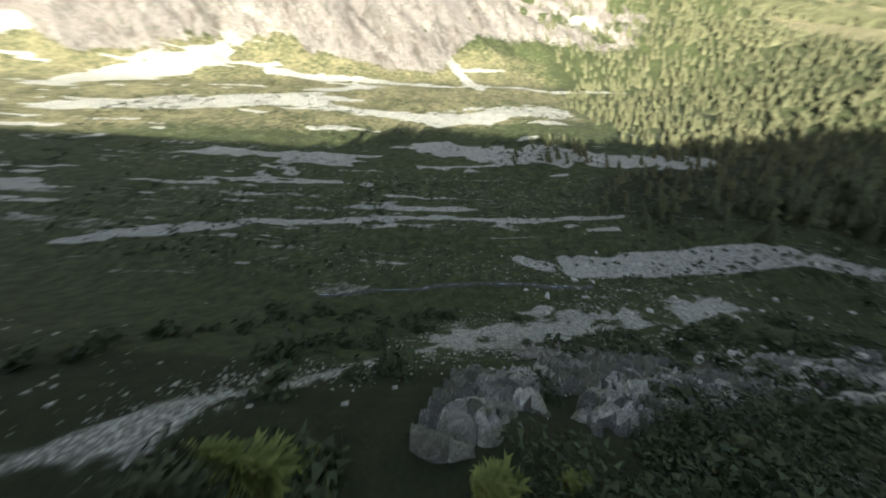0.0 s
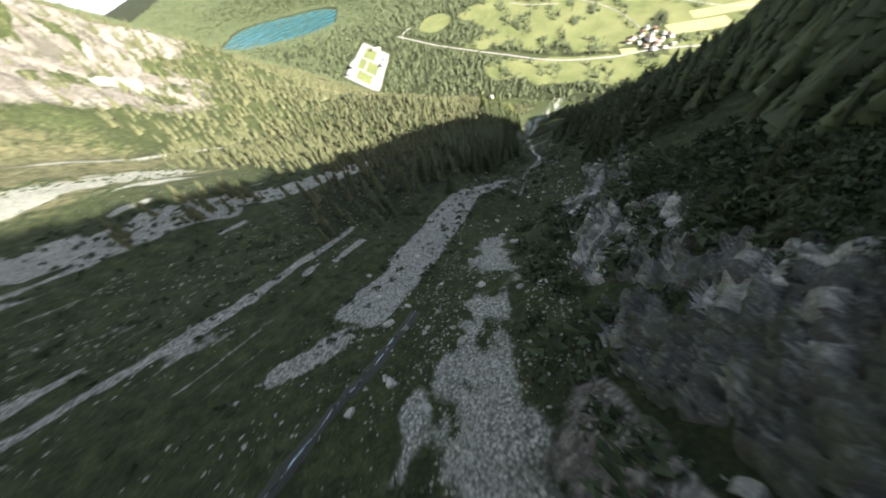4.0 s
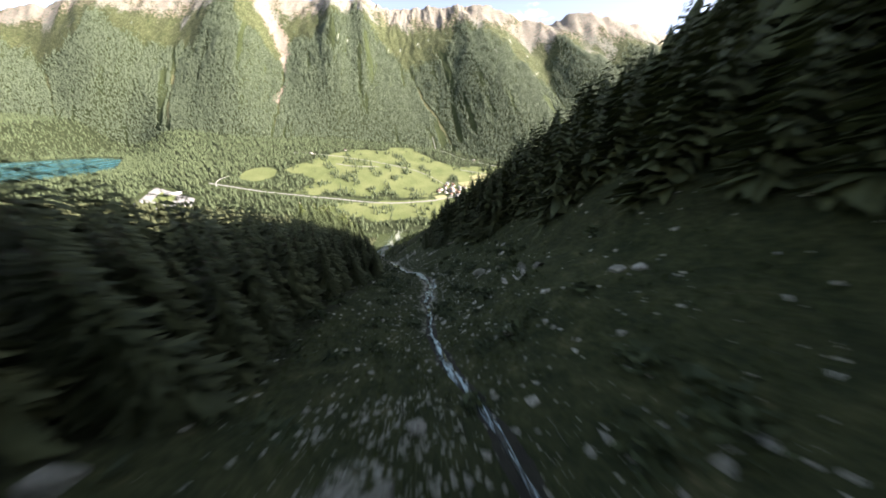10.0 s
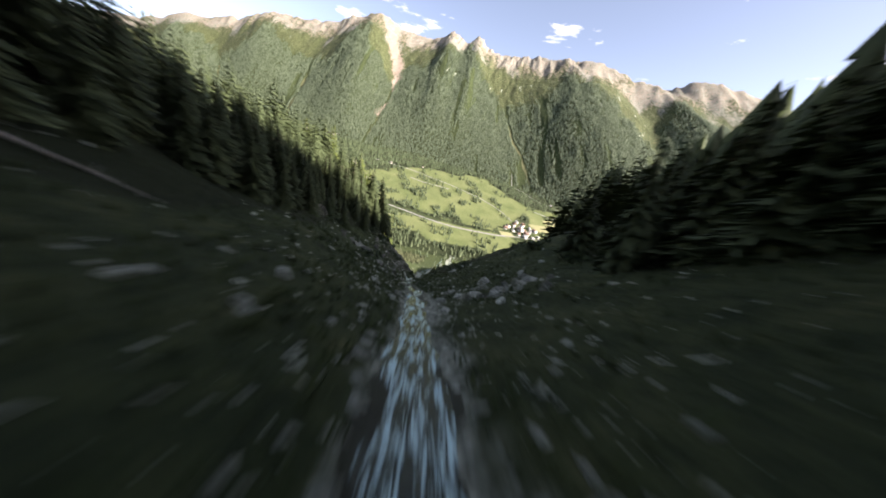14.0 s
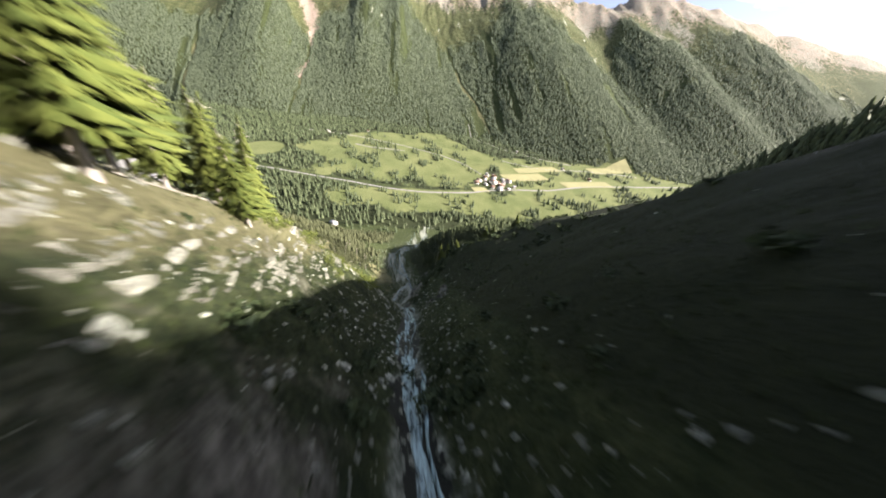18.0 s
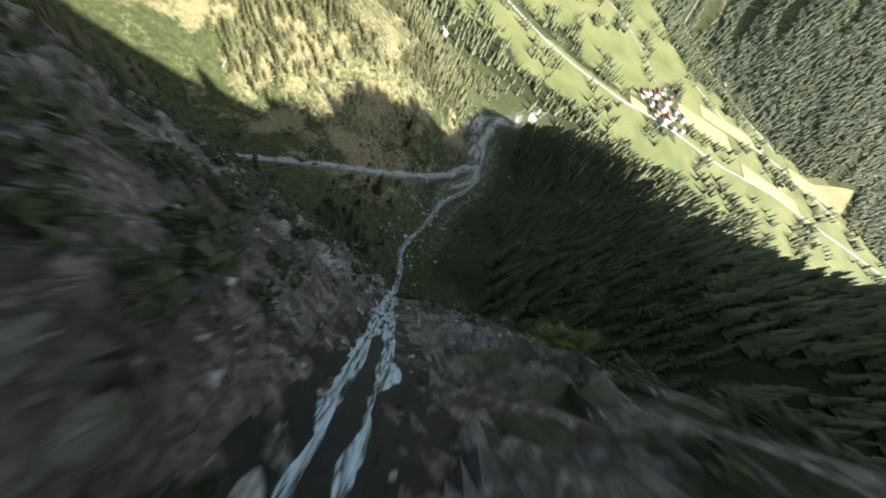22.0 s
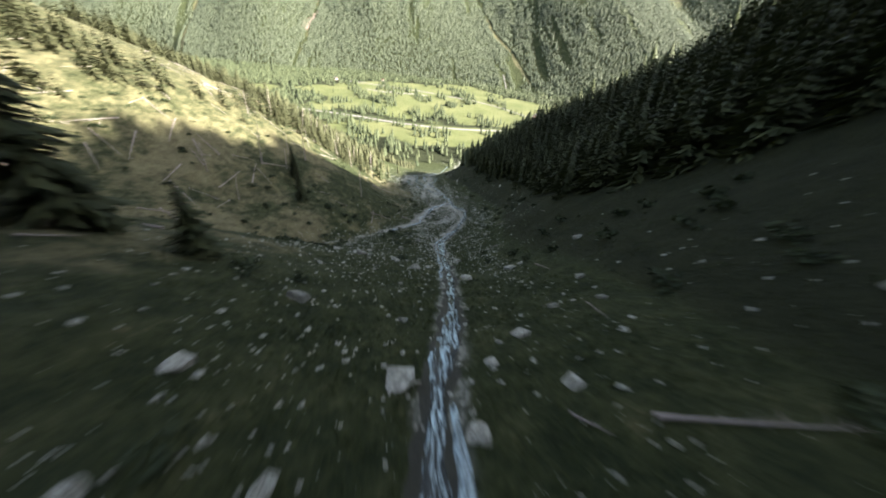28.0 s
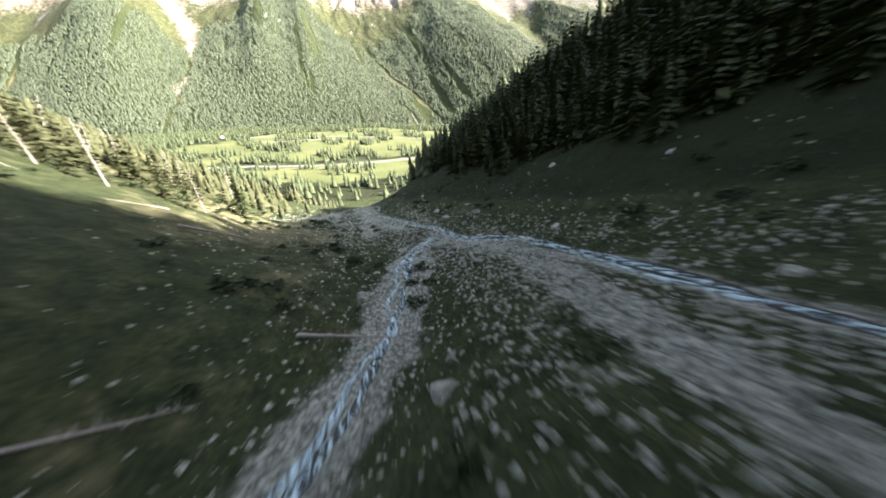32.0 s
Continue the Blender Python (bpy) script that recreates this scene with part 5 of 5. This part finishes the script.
dark = [tree_model("spruce", "dark green spruce on the shaded rim of the gully", "tree", "spruces along the gully", spruce_crown(600 + k, 32 + k, 9, 0.05 + 0.04 * (k % 3), 0.5, 0.17, 0.1, 4, 0.36), stem(610 + k, stubs=14), NEEDLE, BARK) for k in range(5)]
# The needle colour carries the sunlight on these spruces.
tall = [tree_model("spruce", "tall sunlit spruce with bare lower trunk", "tree", "tall spruces on the lit bank", spruce_crown(620 + k, 40, 9, 0.2, 0.6, 0.13, 0.2, 4, 0.36), stem(630 + k, r0=0.012, stubs=40), LARCH_OR_LIT, DEADWOOD) for k in range(3)]
larch = [tree_model("young_larch", "small yellow-green larch catching the sun", "tree", "young larches by the ledge", spruce_crown(640 + k, 26, 11, 0.03, 0.1, 0.24, 0.1, 5, 0.3), stem(645 + k), LARCH_OR_LIT, BARK) for k in range(2)]
snag = [tree_model("dead_tree", "bleached standing dead spruce with broken twigs", "tree", "dead trees", None, stem(650 + k, r0=0.012, bend=0.02, stubs=60), NEEDLE, DEADWOOD) for k in range(3)]


def stand(model, x, y, h, rng, lean=0.04, wide=1.0):
    """Plants a copy of a model, or the model itself the first time."""
    m = Matrix.Translation((x, y, float(land(x, y)) - 0.15)) @ Matrix.Rotation(rng.gauss(0, lean), 4, "X") @ Matrix.Rotation(rng.uniform(0, 6.28), 4, "Z")
    w = h * wide * rng.uniform(0.9, 1.15)
    if "used" not in model:
        model["used"], ob = 1, model
        ob.matrix_world = m
    else:
        ob = copy_thing(model, m)
    ob.scale = (w, w, h)
    return ob


trng = np.random.default_rng(661)
cx = trng.uniform(62, 760, 20000)
cs = trng.uniform(-46, 46, 20000)
ok = (trng.random(20000) < woodness(cx, bed_y(cx) + cs) ** 1.5) & (np.abs(cs) > 9)
cx, cs = cx[ok], cs[ok]
rng = random.Random(67)
taken = []
for x, s in zip(cx, cs):
    y = float(bed_y(x)) + s
    if len(taken) >= 1050:
        break
    if any((x - a) ** 2 + (y - b) ** 2 < 5.0 for a, b, _ in taken[-250:]):
        continue
    taken.append((x, y, rng.uniform(7.5, 14.5) * (1.7 if 205 < x < 272 and s < 0 else 1.3 if 138 < x < 335 and s > 0 else 1.2 if x > 480 or 190 < x < 335 else 1.0)))
for _ in range(110):
    x, s = rng.uniform(122, 215), rng.uniform(-52, -25)
    taken.append((x, float(bed_y(x)) + s, rng.uniform(11, 18)))
for _ in range(150):
    x, s = rng.uniform(205, 272), rng.uniform(-50, -21)
    taken.append((x, float(bed_y(x)) + s, rng.uniform(18, 26)))
for _ in range(150):
    x, s = rng.uniform(160, 325), rng.uniform(18, 46)
    taken.append((x, float(bed_y(x)) + s, rng.uniform(12, 18)))


def rim_height(x, s):
    """How tall the spruces on each rim have grown."""
    if s > 0:
        return float(eased(x, (138, 200, 218, 240, 265, 290, 305, 322), (12.5, 13, 9.2, 7.8, 7.6, 6.5, 10, 15))) + 0.3 * max(0, s - 16)
    return float(eased(x, (130, 200, 232, 250, 262, 285), (15, 23, 22, 16, 13, 9)))


taken = [(x, y, rim_height(x, y - float(bed_y(x))) * rng.uniform(0.72, 1.0) if 138 < x < (322 if y > bed_y(x) else 285) else h) for x, y, h in taken]
taken.sort(key=lambda p: abs(p[1] - float(bed_y(p[0]))))
for k, (x, y, h) in enumerate(taken[:270]):
    stand(dark[k % 5], x, y, h, rng, 0.05, rng.uniform(0.95, 1.2))
LIGHT = [spruce_crown(660 + k, 17, 7, 0.04, 0.5, 0.17, 0.06, 1, 0.6) for k in range(4)]
rest = np.array(taken[270:])
plant("spruce_thicket", "dark spruces crowding the slopes of the gully", rest[:, 0], rest[:, 1], rest[:, 2], LIGHT, NEEDLE, 1.1, 669)
for k in range(44):
    x, s = (rng.uniform(338, 412), rng.uniform(24, 62)) if k < 26 else (rng.uniform(326, 366), rng.uniform(23, 48))
    stand(tall[k % 3], x, float(bed_y(x)) + s, rng.uniform(15, 23), rng, 0.04, rng.uniform(0.9, 1.1))
for x, s, h in ((377, 19, 20), (370, 22, 21), (382, 22, 18), (365, 26, 18), (390, 18, 11), (395, 20, 9), (352, 24, 18), (345, 27, 20), (358, 30, 22), (375, 28, 21), (400, 27, 15), (406, 31, 17), (412, 28, 13), (398, 35, 18), (418, 34, 15), (409, 39, 18)):
    stand(tall[int(h) % 3], x, float(bed_y(x)) + s, h, rng, 0.05, 1.25)
for x, y, h in ((2, 66, 8), (36, 67, 4.5), (34, 70, 4), (42, 62, 6), (48, 66, 6), (55, 60, 8), (44, 70, 5), (50, 72, 7), (58, 68, 8), (62, 72, 7), (-6, 62, 9), (20, 60, 5), (66, 66, 8), (40, 60, 6)):
    stand(dark[int(h) % 5], x, y, h, rng, 0.04, 1.1)
for x, y, h in ((557.5, 159.5, 17), (517, 142, 12), (528, 138, 8), (526, 157, 13), (521, 150, 12), (513, 158, 14), (521, 161, 12), (512, 148, 11), (522, 206, 14), (518, 200, 12), (527, 212, 11), (640, 176, 12), (655, 183, 14)):
    stand(dark[int(h) % 5], x, y, h, rng, 0.03, 1.1)
for x, y, h in ((4.7, 66.6, 8), (18.4, 65.1, 6), (23, 65.4, 4), (436, 92, 5), (441, 88, 6), (446, 95, 4.5), (450, 84, 6), (438, 80, 5), (455, 90, 4), (443, 74, 6), (432, 84, 5)):
    stand(larch[int(h) % 2], x, y, h, rng, 0.05, 1.0)
for x, y, h in ((437, 106, 7), (441, 103, 6), (445, 99, 6)):
    stand(larch[int(h) % 2], x, y, h, rng, 0.05, 1.3)
stand(snag[0], 435, 108, 7, rng, 0.1)
for k in range(34):
    x, s = (rng.uniform(620, 780), rng.uniform(48, 105)) if k < 22 else (rng.uniform(350, 425), rng.uniform(18, 50))
    stand(snag[k % 3], x, float(bed_y(x)) + s, rng.uniform(8, 17), rng, 0.12)


for k in range(32):
    x, s = (rng.uniform(430, 476), rng.uniform(-44, -14)) if k < 16 else (rng.uniform(515, 560), rng.uniform(24, 52))
    model = larch[k % 2] if k < 11 else dark[k % 5]
    stand(model, x, float(bed_y(x)) + s, rng.uniform(3.5, 7.5), rng, 0.05, 1.25)


BUSHY = [spruce_crown(690 + k, 12, 6, 0.03, 0.8, 0.15, 0.05, 1, 0.6) for k in range(5)]


def lower_right(x, y):
    s = y - bed_y(x)
    return woodness(x, y) * np.where((s < -40) & (s > -115), 1, 0)


def lower_lit(x, y):
    return woodness(x, y) * np.where(y - bed_y(x) > 40, 1, 0)


NEARBY = [spruce_crown(695 + k, 18, 8, 0.03, 0.8, 0.15, 0.05, 1, 0.42) for k in range(5)]
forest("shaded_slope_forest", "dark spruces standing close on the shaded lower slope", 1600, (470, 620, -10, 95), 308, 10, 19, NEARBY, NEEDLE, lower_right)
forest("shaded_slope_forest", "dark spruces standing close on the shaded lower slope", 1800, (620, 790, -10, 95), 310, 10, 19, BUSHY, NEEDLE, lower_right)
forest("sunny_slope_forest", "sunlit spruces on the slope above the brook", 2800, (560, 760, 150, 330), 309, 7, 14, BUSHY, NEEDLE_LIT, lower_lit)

# fallen trunks
LOGS = [mesh_of("fallen_trunk", *stem(680 + k, r0=0.016, bend=0.02, stubs=26), DEADWOOD, True) for k in range(4)]
LAID = ((225.9, 83.2, 219.4, 78.4), (542, 117.1, 539.8, 110.1), (543.3, 120.6, 541.8, 119.2), (511.5, 153, 521.7, 138.1), (512.5, 148.8, 514.1, 137.8), (513, 158.8, 521.6, 160.8), (553, 156.5, 556, 155.9))
for k in range(170):
    if k < 30:
        x, s = rng.uniform(560, 720), rng.uniform(30, 80)
    elif k < 124:
        x, s = rng.uniform(570, 760), rng.uniform(75, 150)
    elif k < 144:
        x, s = rng.uniform(345, 425), rng.uniform(21, 50)
    elif k < 156:
        x, s = rng.uniform(520, 640), rng.uniform(-34, -8)
    else:
        x, s = rng.uniform(165, 260), rng.uniform(16, 34)
    y, a, h = float(bed_y(x)) + s, rng.uniform(0, 6.28), rng.uniform(5, 13) * (0.45 if 144 <= k < 156 else 1)
    bx, by = x + h * math.cos(a), y + h * math.sin(a)
    if k < len(LAID):
        x, y, bx, by = LAID[k]
        h = max(5.0, math.hypot(bx - x, by - y))
    foot, head = Vector((x, y, float(land(x, y)) + 0.25)), Vector((bx, by, float(land(bx, by)) + 0.2))
    way = head - foot
    ob = new("fallen_trunk", LOGS[k % 4])
    ob.matrix_world = Matrix.Translation(foot) @ way.to_track_quat("Z", "Y").to_matrix().to_4x4() @ Matrix.Diagonal((h, h, way.length, 1))
    tagged(ob, "bleached fallen tree trunk lying on the slope", "log", "fallen trunks")


# bushes: dwarf pine and alder
def bush_cells(seed, leaves=170, leaf=0.105):
    rng = np.random.default_rng(seed)
    d = rng.normal(0, 1, (leaves, 3))
    d /= np.linalg.norm(d, axis=1)[:, None]
    d[:, 2] = np.abs(d[:, 2]) * 0.8
    c = d * rng.uniform(0.45, 1.0, (leaves, 1)) * (1 + 0.25 * np.sin(5 * d[:, :1] + seed))
    a, b = rng.normal(0, leaf, (leaves, 3)), rng.normal(0, leaf, (leaves, 3))
    v = np.stack([c - a, c + a * 0.4 + b, c + a * 0.4 - b], 1).reshape(-1, 3)
    return v, np.arange(leaves * 3).reshape(-1, 3)


BUSHES = [bush_cells(700 + k, 110, 0.13) for k in range(5)]
FINE = [bush_cells(760 + k, 420, 0.05) for k in range(5)]
DOTS = [bush_cells(780 + k, 36, 0.2) for k in range(5)]


def bushes(name, label, n, x0, x1, s0, s1, low, high, seed, keep, mat, models=BUSHES):
    rng = np.random.default_rng(seed)
    x = rng.uniform(x0, x1, n)
    y = bed_y(x) + rng.uniform(s0, s1, n)
    m = rng.random(n) < keep(x, y)
    x, y = x[m], y[m]
    return plant(name, label, x, y, rng.uniform(low, high, len(x)), models, mat, 1.35, seed, 0.1)


bushes("dwarf_pines", "low dwarf pines creeping over the shaded slope", 2600, -40, 150, -110, -8, 0.8, 2.6, 711, lambda x, y: np.clip(0.45 + 1.5 * fbm(x / 18, y / 18, 3, 713), 0, 1) * np.where((x > 92) & (y > bed_y(x) - 32), 0.12, 1) * np.where(np.abs(y - bed_y(x) - gravel_axis(x)) < 7, 0.05, 1) * np.where((bed_y(x) - y > slab_low(x)) & (bed_y(x) - y < slab_high(x)), 0.3, 1), SHRUB)
bushes("slope_pines", "dense dark dwarf pines on the bank above the rock face", 1000, 20, 92, -66, -34, 1.0, 2.8, 731, lambda x, y: np.where((x < 29) & (y > bed_y(x) - 44), 0.35, 1) * np.where(bed_y(x) - y < slab_high(x) - 1, 0.12, 1) * np.clip(0.62 + 1.2 * fbm(x / 14, y / 14, 3, 735), 0, 1), SHRUB, FINE)
bushes("bowl_shrubs", "dark low shrubs dotting the bowl", 9000, -200, 150, 8, 190, 0.25, 0.9, 715, lambda x, y: np.clip(0.3 + 1.8 * fbm(x / 26, y / 20, 3, 717), 0, 1), SHRUB, DOTS)
bushes("gully_shrubs", "green alder and willow scrub in the gully", 2200, 110, 520, -42, 42, 0.4, 1.5, 719, lambda x, y: np.clip(0.25 + 1.6 * fbm(x / 14, y / 12, 3, 721), 0, 1), SHRUB)
bushes("bank_shrubs", "yellow-green sunlit scrub over pale rock on the bank", 400, 396, 432, 8, 24, 0.5, 1.5, 737, lambda x, y: np.clip(0.35 + 1.6 * fbm(x / 7, y / 6, 3, 739), 0, 1) * (0.25 + 0.75 * smooth(406, 414, x)), LARCH_OR_LIT, FINE)
bushes("falls_shrubs", "bushes and ferns clinging to the ledges by the waterfall", 3800, 425, 512, -46, 60, 0.3, 1.4, 727, lambda x, y: np.clip(0.35 + 1.6 * fbm(x / 9, y / 7, 3, 729), 0, 1) * (np.abs(y - bed_y(x)) > 5), SHRUB)
bushes("lower_shrubs", "scrub along the foot of the slopes", 4200, 510, 800, -60, 120, 0.3, 1.4, 723, lambda x, y: np.clip(0.15 + 1.3 * fbm(x / 14, y / 12, 3, 725), 0, 1) * (np.abs(y - bed_y(x)) > 9), SHRUB)


# grass
def tuft_cells(seed, blades=7):
    rng = np.random.default_rng(seed)
    V = []
    for _ in range(blades):
        a, w, h, r = rng.uniform(0, 6.28), rng.uniform(0.05, 0.11), rng.uniform(0.5, 1.0), rng.uniform(0.0, 0.5)
        c, s = math.cos(a), math.sin(a)
        V.extend(((r * c - w * s, r * s + w * c, 0), (r * c + w * s, r * s - w * c, 0), (c * (r + 0.35), s * (r + 0.35), h)))
    return np.array(V), np.arange(blades * 3).reshape(-1, 3)


TUFTS = [tuft_cells(730 + k) for k in range(6)]


def grass(n, x0, x1, spread, seed):
    rng = np.random.default_rng(seed)
    x = rng.uniform(x0, x1, n)
    y = bed_y(x) + rng.normal(0, spread, n)
    m = (np.abs(y - bed_y(x)) > 1.6) & (rng.random(n) < np.clip(0.55 + 1.4 * fbm(x / 6, y / 6, 3, 733), 0, 1))
    return x[m], y[m], rng


for k, (n, a, b, spread, low, high) in enumerate(((16000, 90, 200, 16, 0.2, 0.55), (22000, 200, 430, 15, 0.2, 0.6), (46000, 508, 720, 15, 0.15, 0.42), (16000, 425, 512, 22, 0.2, 0.6))):
    x, y, grng = grass(n, a, b, spread, 741 + k)
    plant("grass_tufts", "coarse green mountain grass in tufts", x, y, grng.uniform(low, high, len(x)), TUFTS, GRASS, 1.1, 751 + k, 0.04)

# ---------------------------------------------------------------- houses, road and stadium in the valley
def box(w, d, h, z=0.0):
    x, y = w / 2, d / 2
    v = [(-x, -y, z), (x, -y, z), (x, y, z), (-x, y, z), (-x, -y, z + h), (x, -y, z + h), (x, y, z + h), (-x, y, z + h)]
    return np.array(v, float), np.array([(0, 3, 2, 1), (4, 5, 6, 7), (0, 1, 5, 4), (1, 2, 6, 5), (2, 3, 7, 6), (3, 0, 4, 7)])


def house(w, d, h, upper, roof, label):
    """A farmhouse: rendered ground floor, boarded upper floor, gable roof with eaves, windows on both long sides."""
    base = thing("house", label, "house", "houses of the village")
    part("wall", mesh_of("wall", *box(w, d, h * 0.5), WALLW), base, "white rendered ground floor")
    part("upper_wall", mesh_of("upper_wall", *box(w * 1.01, d * 1.01, h * 0.5, h * 0.5), upper), base)
    e, r = d / 2 + 1.1, w / 2 + 1.2
    g = h + d * 0.26
    v = np.array([(-r, -e, h - 0.4), (r, -e, h - 0.4), (r, 0, g), (-r, 0, g), (r, e, h - 0.4), (-r, e, h - 0.4)])
    v = np.concatenate([v, v + np.array((0, 0, 0.35))])
    f = np.array([(6, 7, 8, 9), (9, 8, 10, 11), (3, 2, 1, 0), (5, 4, 2, 3), (0, 1, 7, 6), (4, 5, 11, 10), (1, 2, 8, 7), (2, 4, 10, 8), (3, 0, 6, 9), (5, 3, 9, 11)])
    part("roof", mesh_of("roof", v, f, roof), base)
    gv = np.array([(-w / 2, -d / 2, h), (-w / 2, d / 2, h), (-w / 2, 0, g - 0.2), (w / 2, -d / 2, h), (w / 2, d / 2, h), (w / 2, 0, g - 0.2)])
    part("gable", mesh_of("gable", gv[:3], np.array([(0, 2, 1)]), upper), base)
    part("gable", mesh_of("gable", gv[3:], np.array([(0, 1, 2)]), upper), base)
    pane = mesh_of("window", *box(1.1, 0.12, 1.3), PANE)
    for side in (-1, 1):
        for level in (0.16, 0.64):
            for k in range(4):
                win = part("window", pane, base)
                win.location = ((k - 1.5) * w / 4.4, side * (d / 2 + 0.1), h * level)
    door = part("door", mesh_of("door", *box(1.2, 0.14, 2.1), WOODW), base)
    door.location = (w * 0.44, -(d / 2 + 0.1), 0)
    ch = part("chimney", mesh_of("chimney", *box(0.9, 0.9, 2.6), WALLW), base)
    ch.location = (w * 0.2, d * 0.15, g - 1.6)
    return base


models = [house(15, 11, 7.5, WALLW, ROOFG, "white farmhouse with a grey gable roof"), house(17, 12, 8.0, WOODW, ROOF, "chalet with boarded upper floor and brown roof"),
          house(12, 9, 6.0, WOODW, ROOFG, "small wooden barn with a grey roof"), house(24, 13, 10.0, WALLW, ROOF, "large white guesthouse with a red-brown roof")]
rng = random.Random(91)
first = set()


def settle(k, x, y, turn, size=1.0):
    m = Matrix.Translation((x, y, float(land(x, y)) - 0.5)) @ Matrix.Rotation(turn, 4, "Z")
    if k in first:
        ob = copy_thing(models[k], m)
    else:
        first.add(k)
        ob = models[k]
        ob.matrix_world = m
    ob.scale = (size,) * 3


for k, (x, y) in enumerate(((1262, -178), (1284, -160), (1300, -190), (1318, -165), (1330, -200), (1346, -172), (1275, -212), (1296, -228), (1312, -142), (1254, -232), (1334, -236), (1358, -210), (1290, -128), (1246, -200), (1320, -254), (1272, -258), (1372, -186), (1304, -208))):
    settle((1, 0, 3, 2, 0, 1)[k % 6], x, y, rng.uniform(-0.5, 0.5) + (1.57 if k % 3 == 0 else 0), rng.uniform(0.85, 1.15))
for x, y, k in ((994, 286, 0), (1500, -560, 2), (1390, -620, 1), (1840, 300, 2), (1780, 470, 2), (1700, -420, 2)):
    settle(k, x, y, rng.uniform(0, 3.1))


def sheet(name, label, category, xs, ys, width, mat, lift):
    ob = new(name, ribbon(name, xs, ys, np.full(len(xs), width), mat, lift, 4, 3))
    return tagged(ob, label, category, "", "structure")


def line_of(knots, d=8.0):
    k = np.array(knots, float)
    t = np.concatenate([[0], np.cumsum(np.hypot(*np.diff(k, axis=0).T))])
    q = np.arange(0, t[-1], d)
    return eased(q, t, k[:, 0]), eased(q, t, k[:, 1])


sheet("road", "pale country road along the valley floor", "road", *line_of(ROAD), 10, ASPHALT, 1.3)
for knots in TRACKS:
    sheet("farm_track", "pale gravel farm track across the meadow", "track", *line_of(knots), 5, PALE, 1.2)


def quad_sheet(name, label, category, a, b, c, d, mat, lift, n=24):
    u, w = np.meshgrid(np.linspace(0, 1, n), np.linspace(0, 1, n), indexing="ij")
    a, b, c, d = (np.array(q, float) for q in (a, b, c, d))
    p = (a * (1 - u)[..., None] + b * u[..., None]) * (1 - w)[..., None] + (d * (1 - u)[..., None] + c * u[..., None]) * w[..., None]
    z = land(p[..., 0], p[..., 1]) + lift
    ids = np.arange(n * n, dtype=np.int32).reshape(n, n)
    f = np.stack([ids[:-1, :-1], ids[1:, :-1], ids[1:, 1:], ids[:-1, 1:]], -1).reshape(-1, 4)
    return tagged(new(name, mesh_of(name, np.concatenate([p, z[..., None]], -1).reshape(-1, 3), f, mat, True)), label, category, "", "structure")


MOWN = plain("mown_grass", (0.10, 0.13, 0.045), (0.17, 0.19, 0.07), 0.05, 0.9, 0.1)
HAY = plain("hay_stubble", (0.18, 0.18, 0.085), (0.26, 0.245, 0.125), 0.03, 0.9, 0.1)
A, B, C, D = STADIUM


def inner(u, w):
    a, b, c, d = (np.array(q, float) for q in (A, B, C, D))
    return tuple((a * (1 - u) + b * u) * (1 - w) + (d * (1 - u) + c * u) * w)


quad_sheet("stadium_ground", "pale gravelled ground of a sports stadium", "pavement", A, B, C, D, PALE, 1.2)
for u0, u1, w0, w1 in ((0.34, 0.60, 0.20, 0.42), (0.64, 0.92, 0.22, 0.60), (0.10, 0.30, 0.30, 0.72), (0.34, 0.60, 0.48, 0.80)):
    quad_sheet("stadium_lawn", "mown lawn between the stadium tracks", "lawn", inner(u0, w0), inner(u1, w0), inner(u1, w1), inner(u0, w1), MOWN, 1.5, 10)


def hall(u, w, length, depth, height, turn, label):
    x, y = inner(u, w)
    base = thing("stadium_hall", label, "building", "stadium buildings", at=Matrix.Translation((x, y, float(land(x, y)) + 0.6)) @ Matrix.Rotation(turn, 4, "Z"))
    part("wall", mesh_of("wall", *box(length, depth, height), WALLW), base)
    part("roof", mesh_of("roof", *box(length + 3, depth + 3, 1.0, height), ROOFG), base)
    pane = mesh_of("window", *box(4.0, 0.3, 1.8), PANE)
    for k in range(int(length // 8)):
        for side in (-1, 1):
            win = part("window", pane, base)
            win.location = ((k + 0.5) * 8 - length / 2, side * (depth / 2 + 0.1), height * 0.45)


axis = math.atan2(C[1] - D[1], C[0] - D[0])
hall(0.45, 0.08, 120, 14, 9, axis, "long white grandstand with a flat grey roof")
hall(0.75, 0.90, 80, 12, 7, axis, "long white range building with a flat grey roof")
hall(0.12, 0.14, 40, 18, 11, axis + 1.57, "white stadium house with a flat grey roof")
hall(0.95, 0.5, 46, 16, 8, axis + 1.57, "white service building with a flat grey roof")
for a, b, c, d in FIELDS:
    quad_sheet("hay_field", "pale mown hay field in the valley", "field", a, b, c, d, HAY, 0.9, 12)
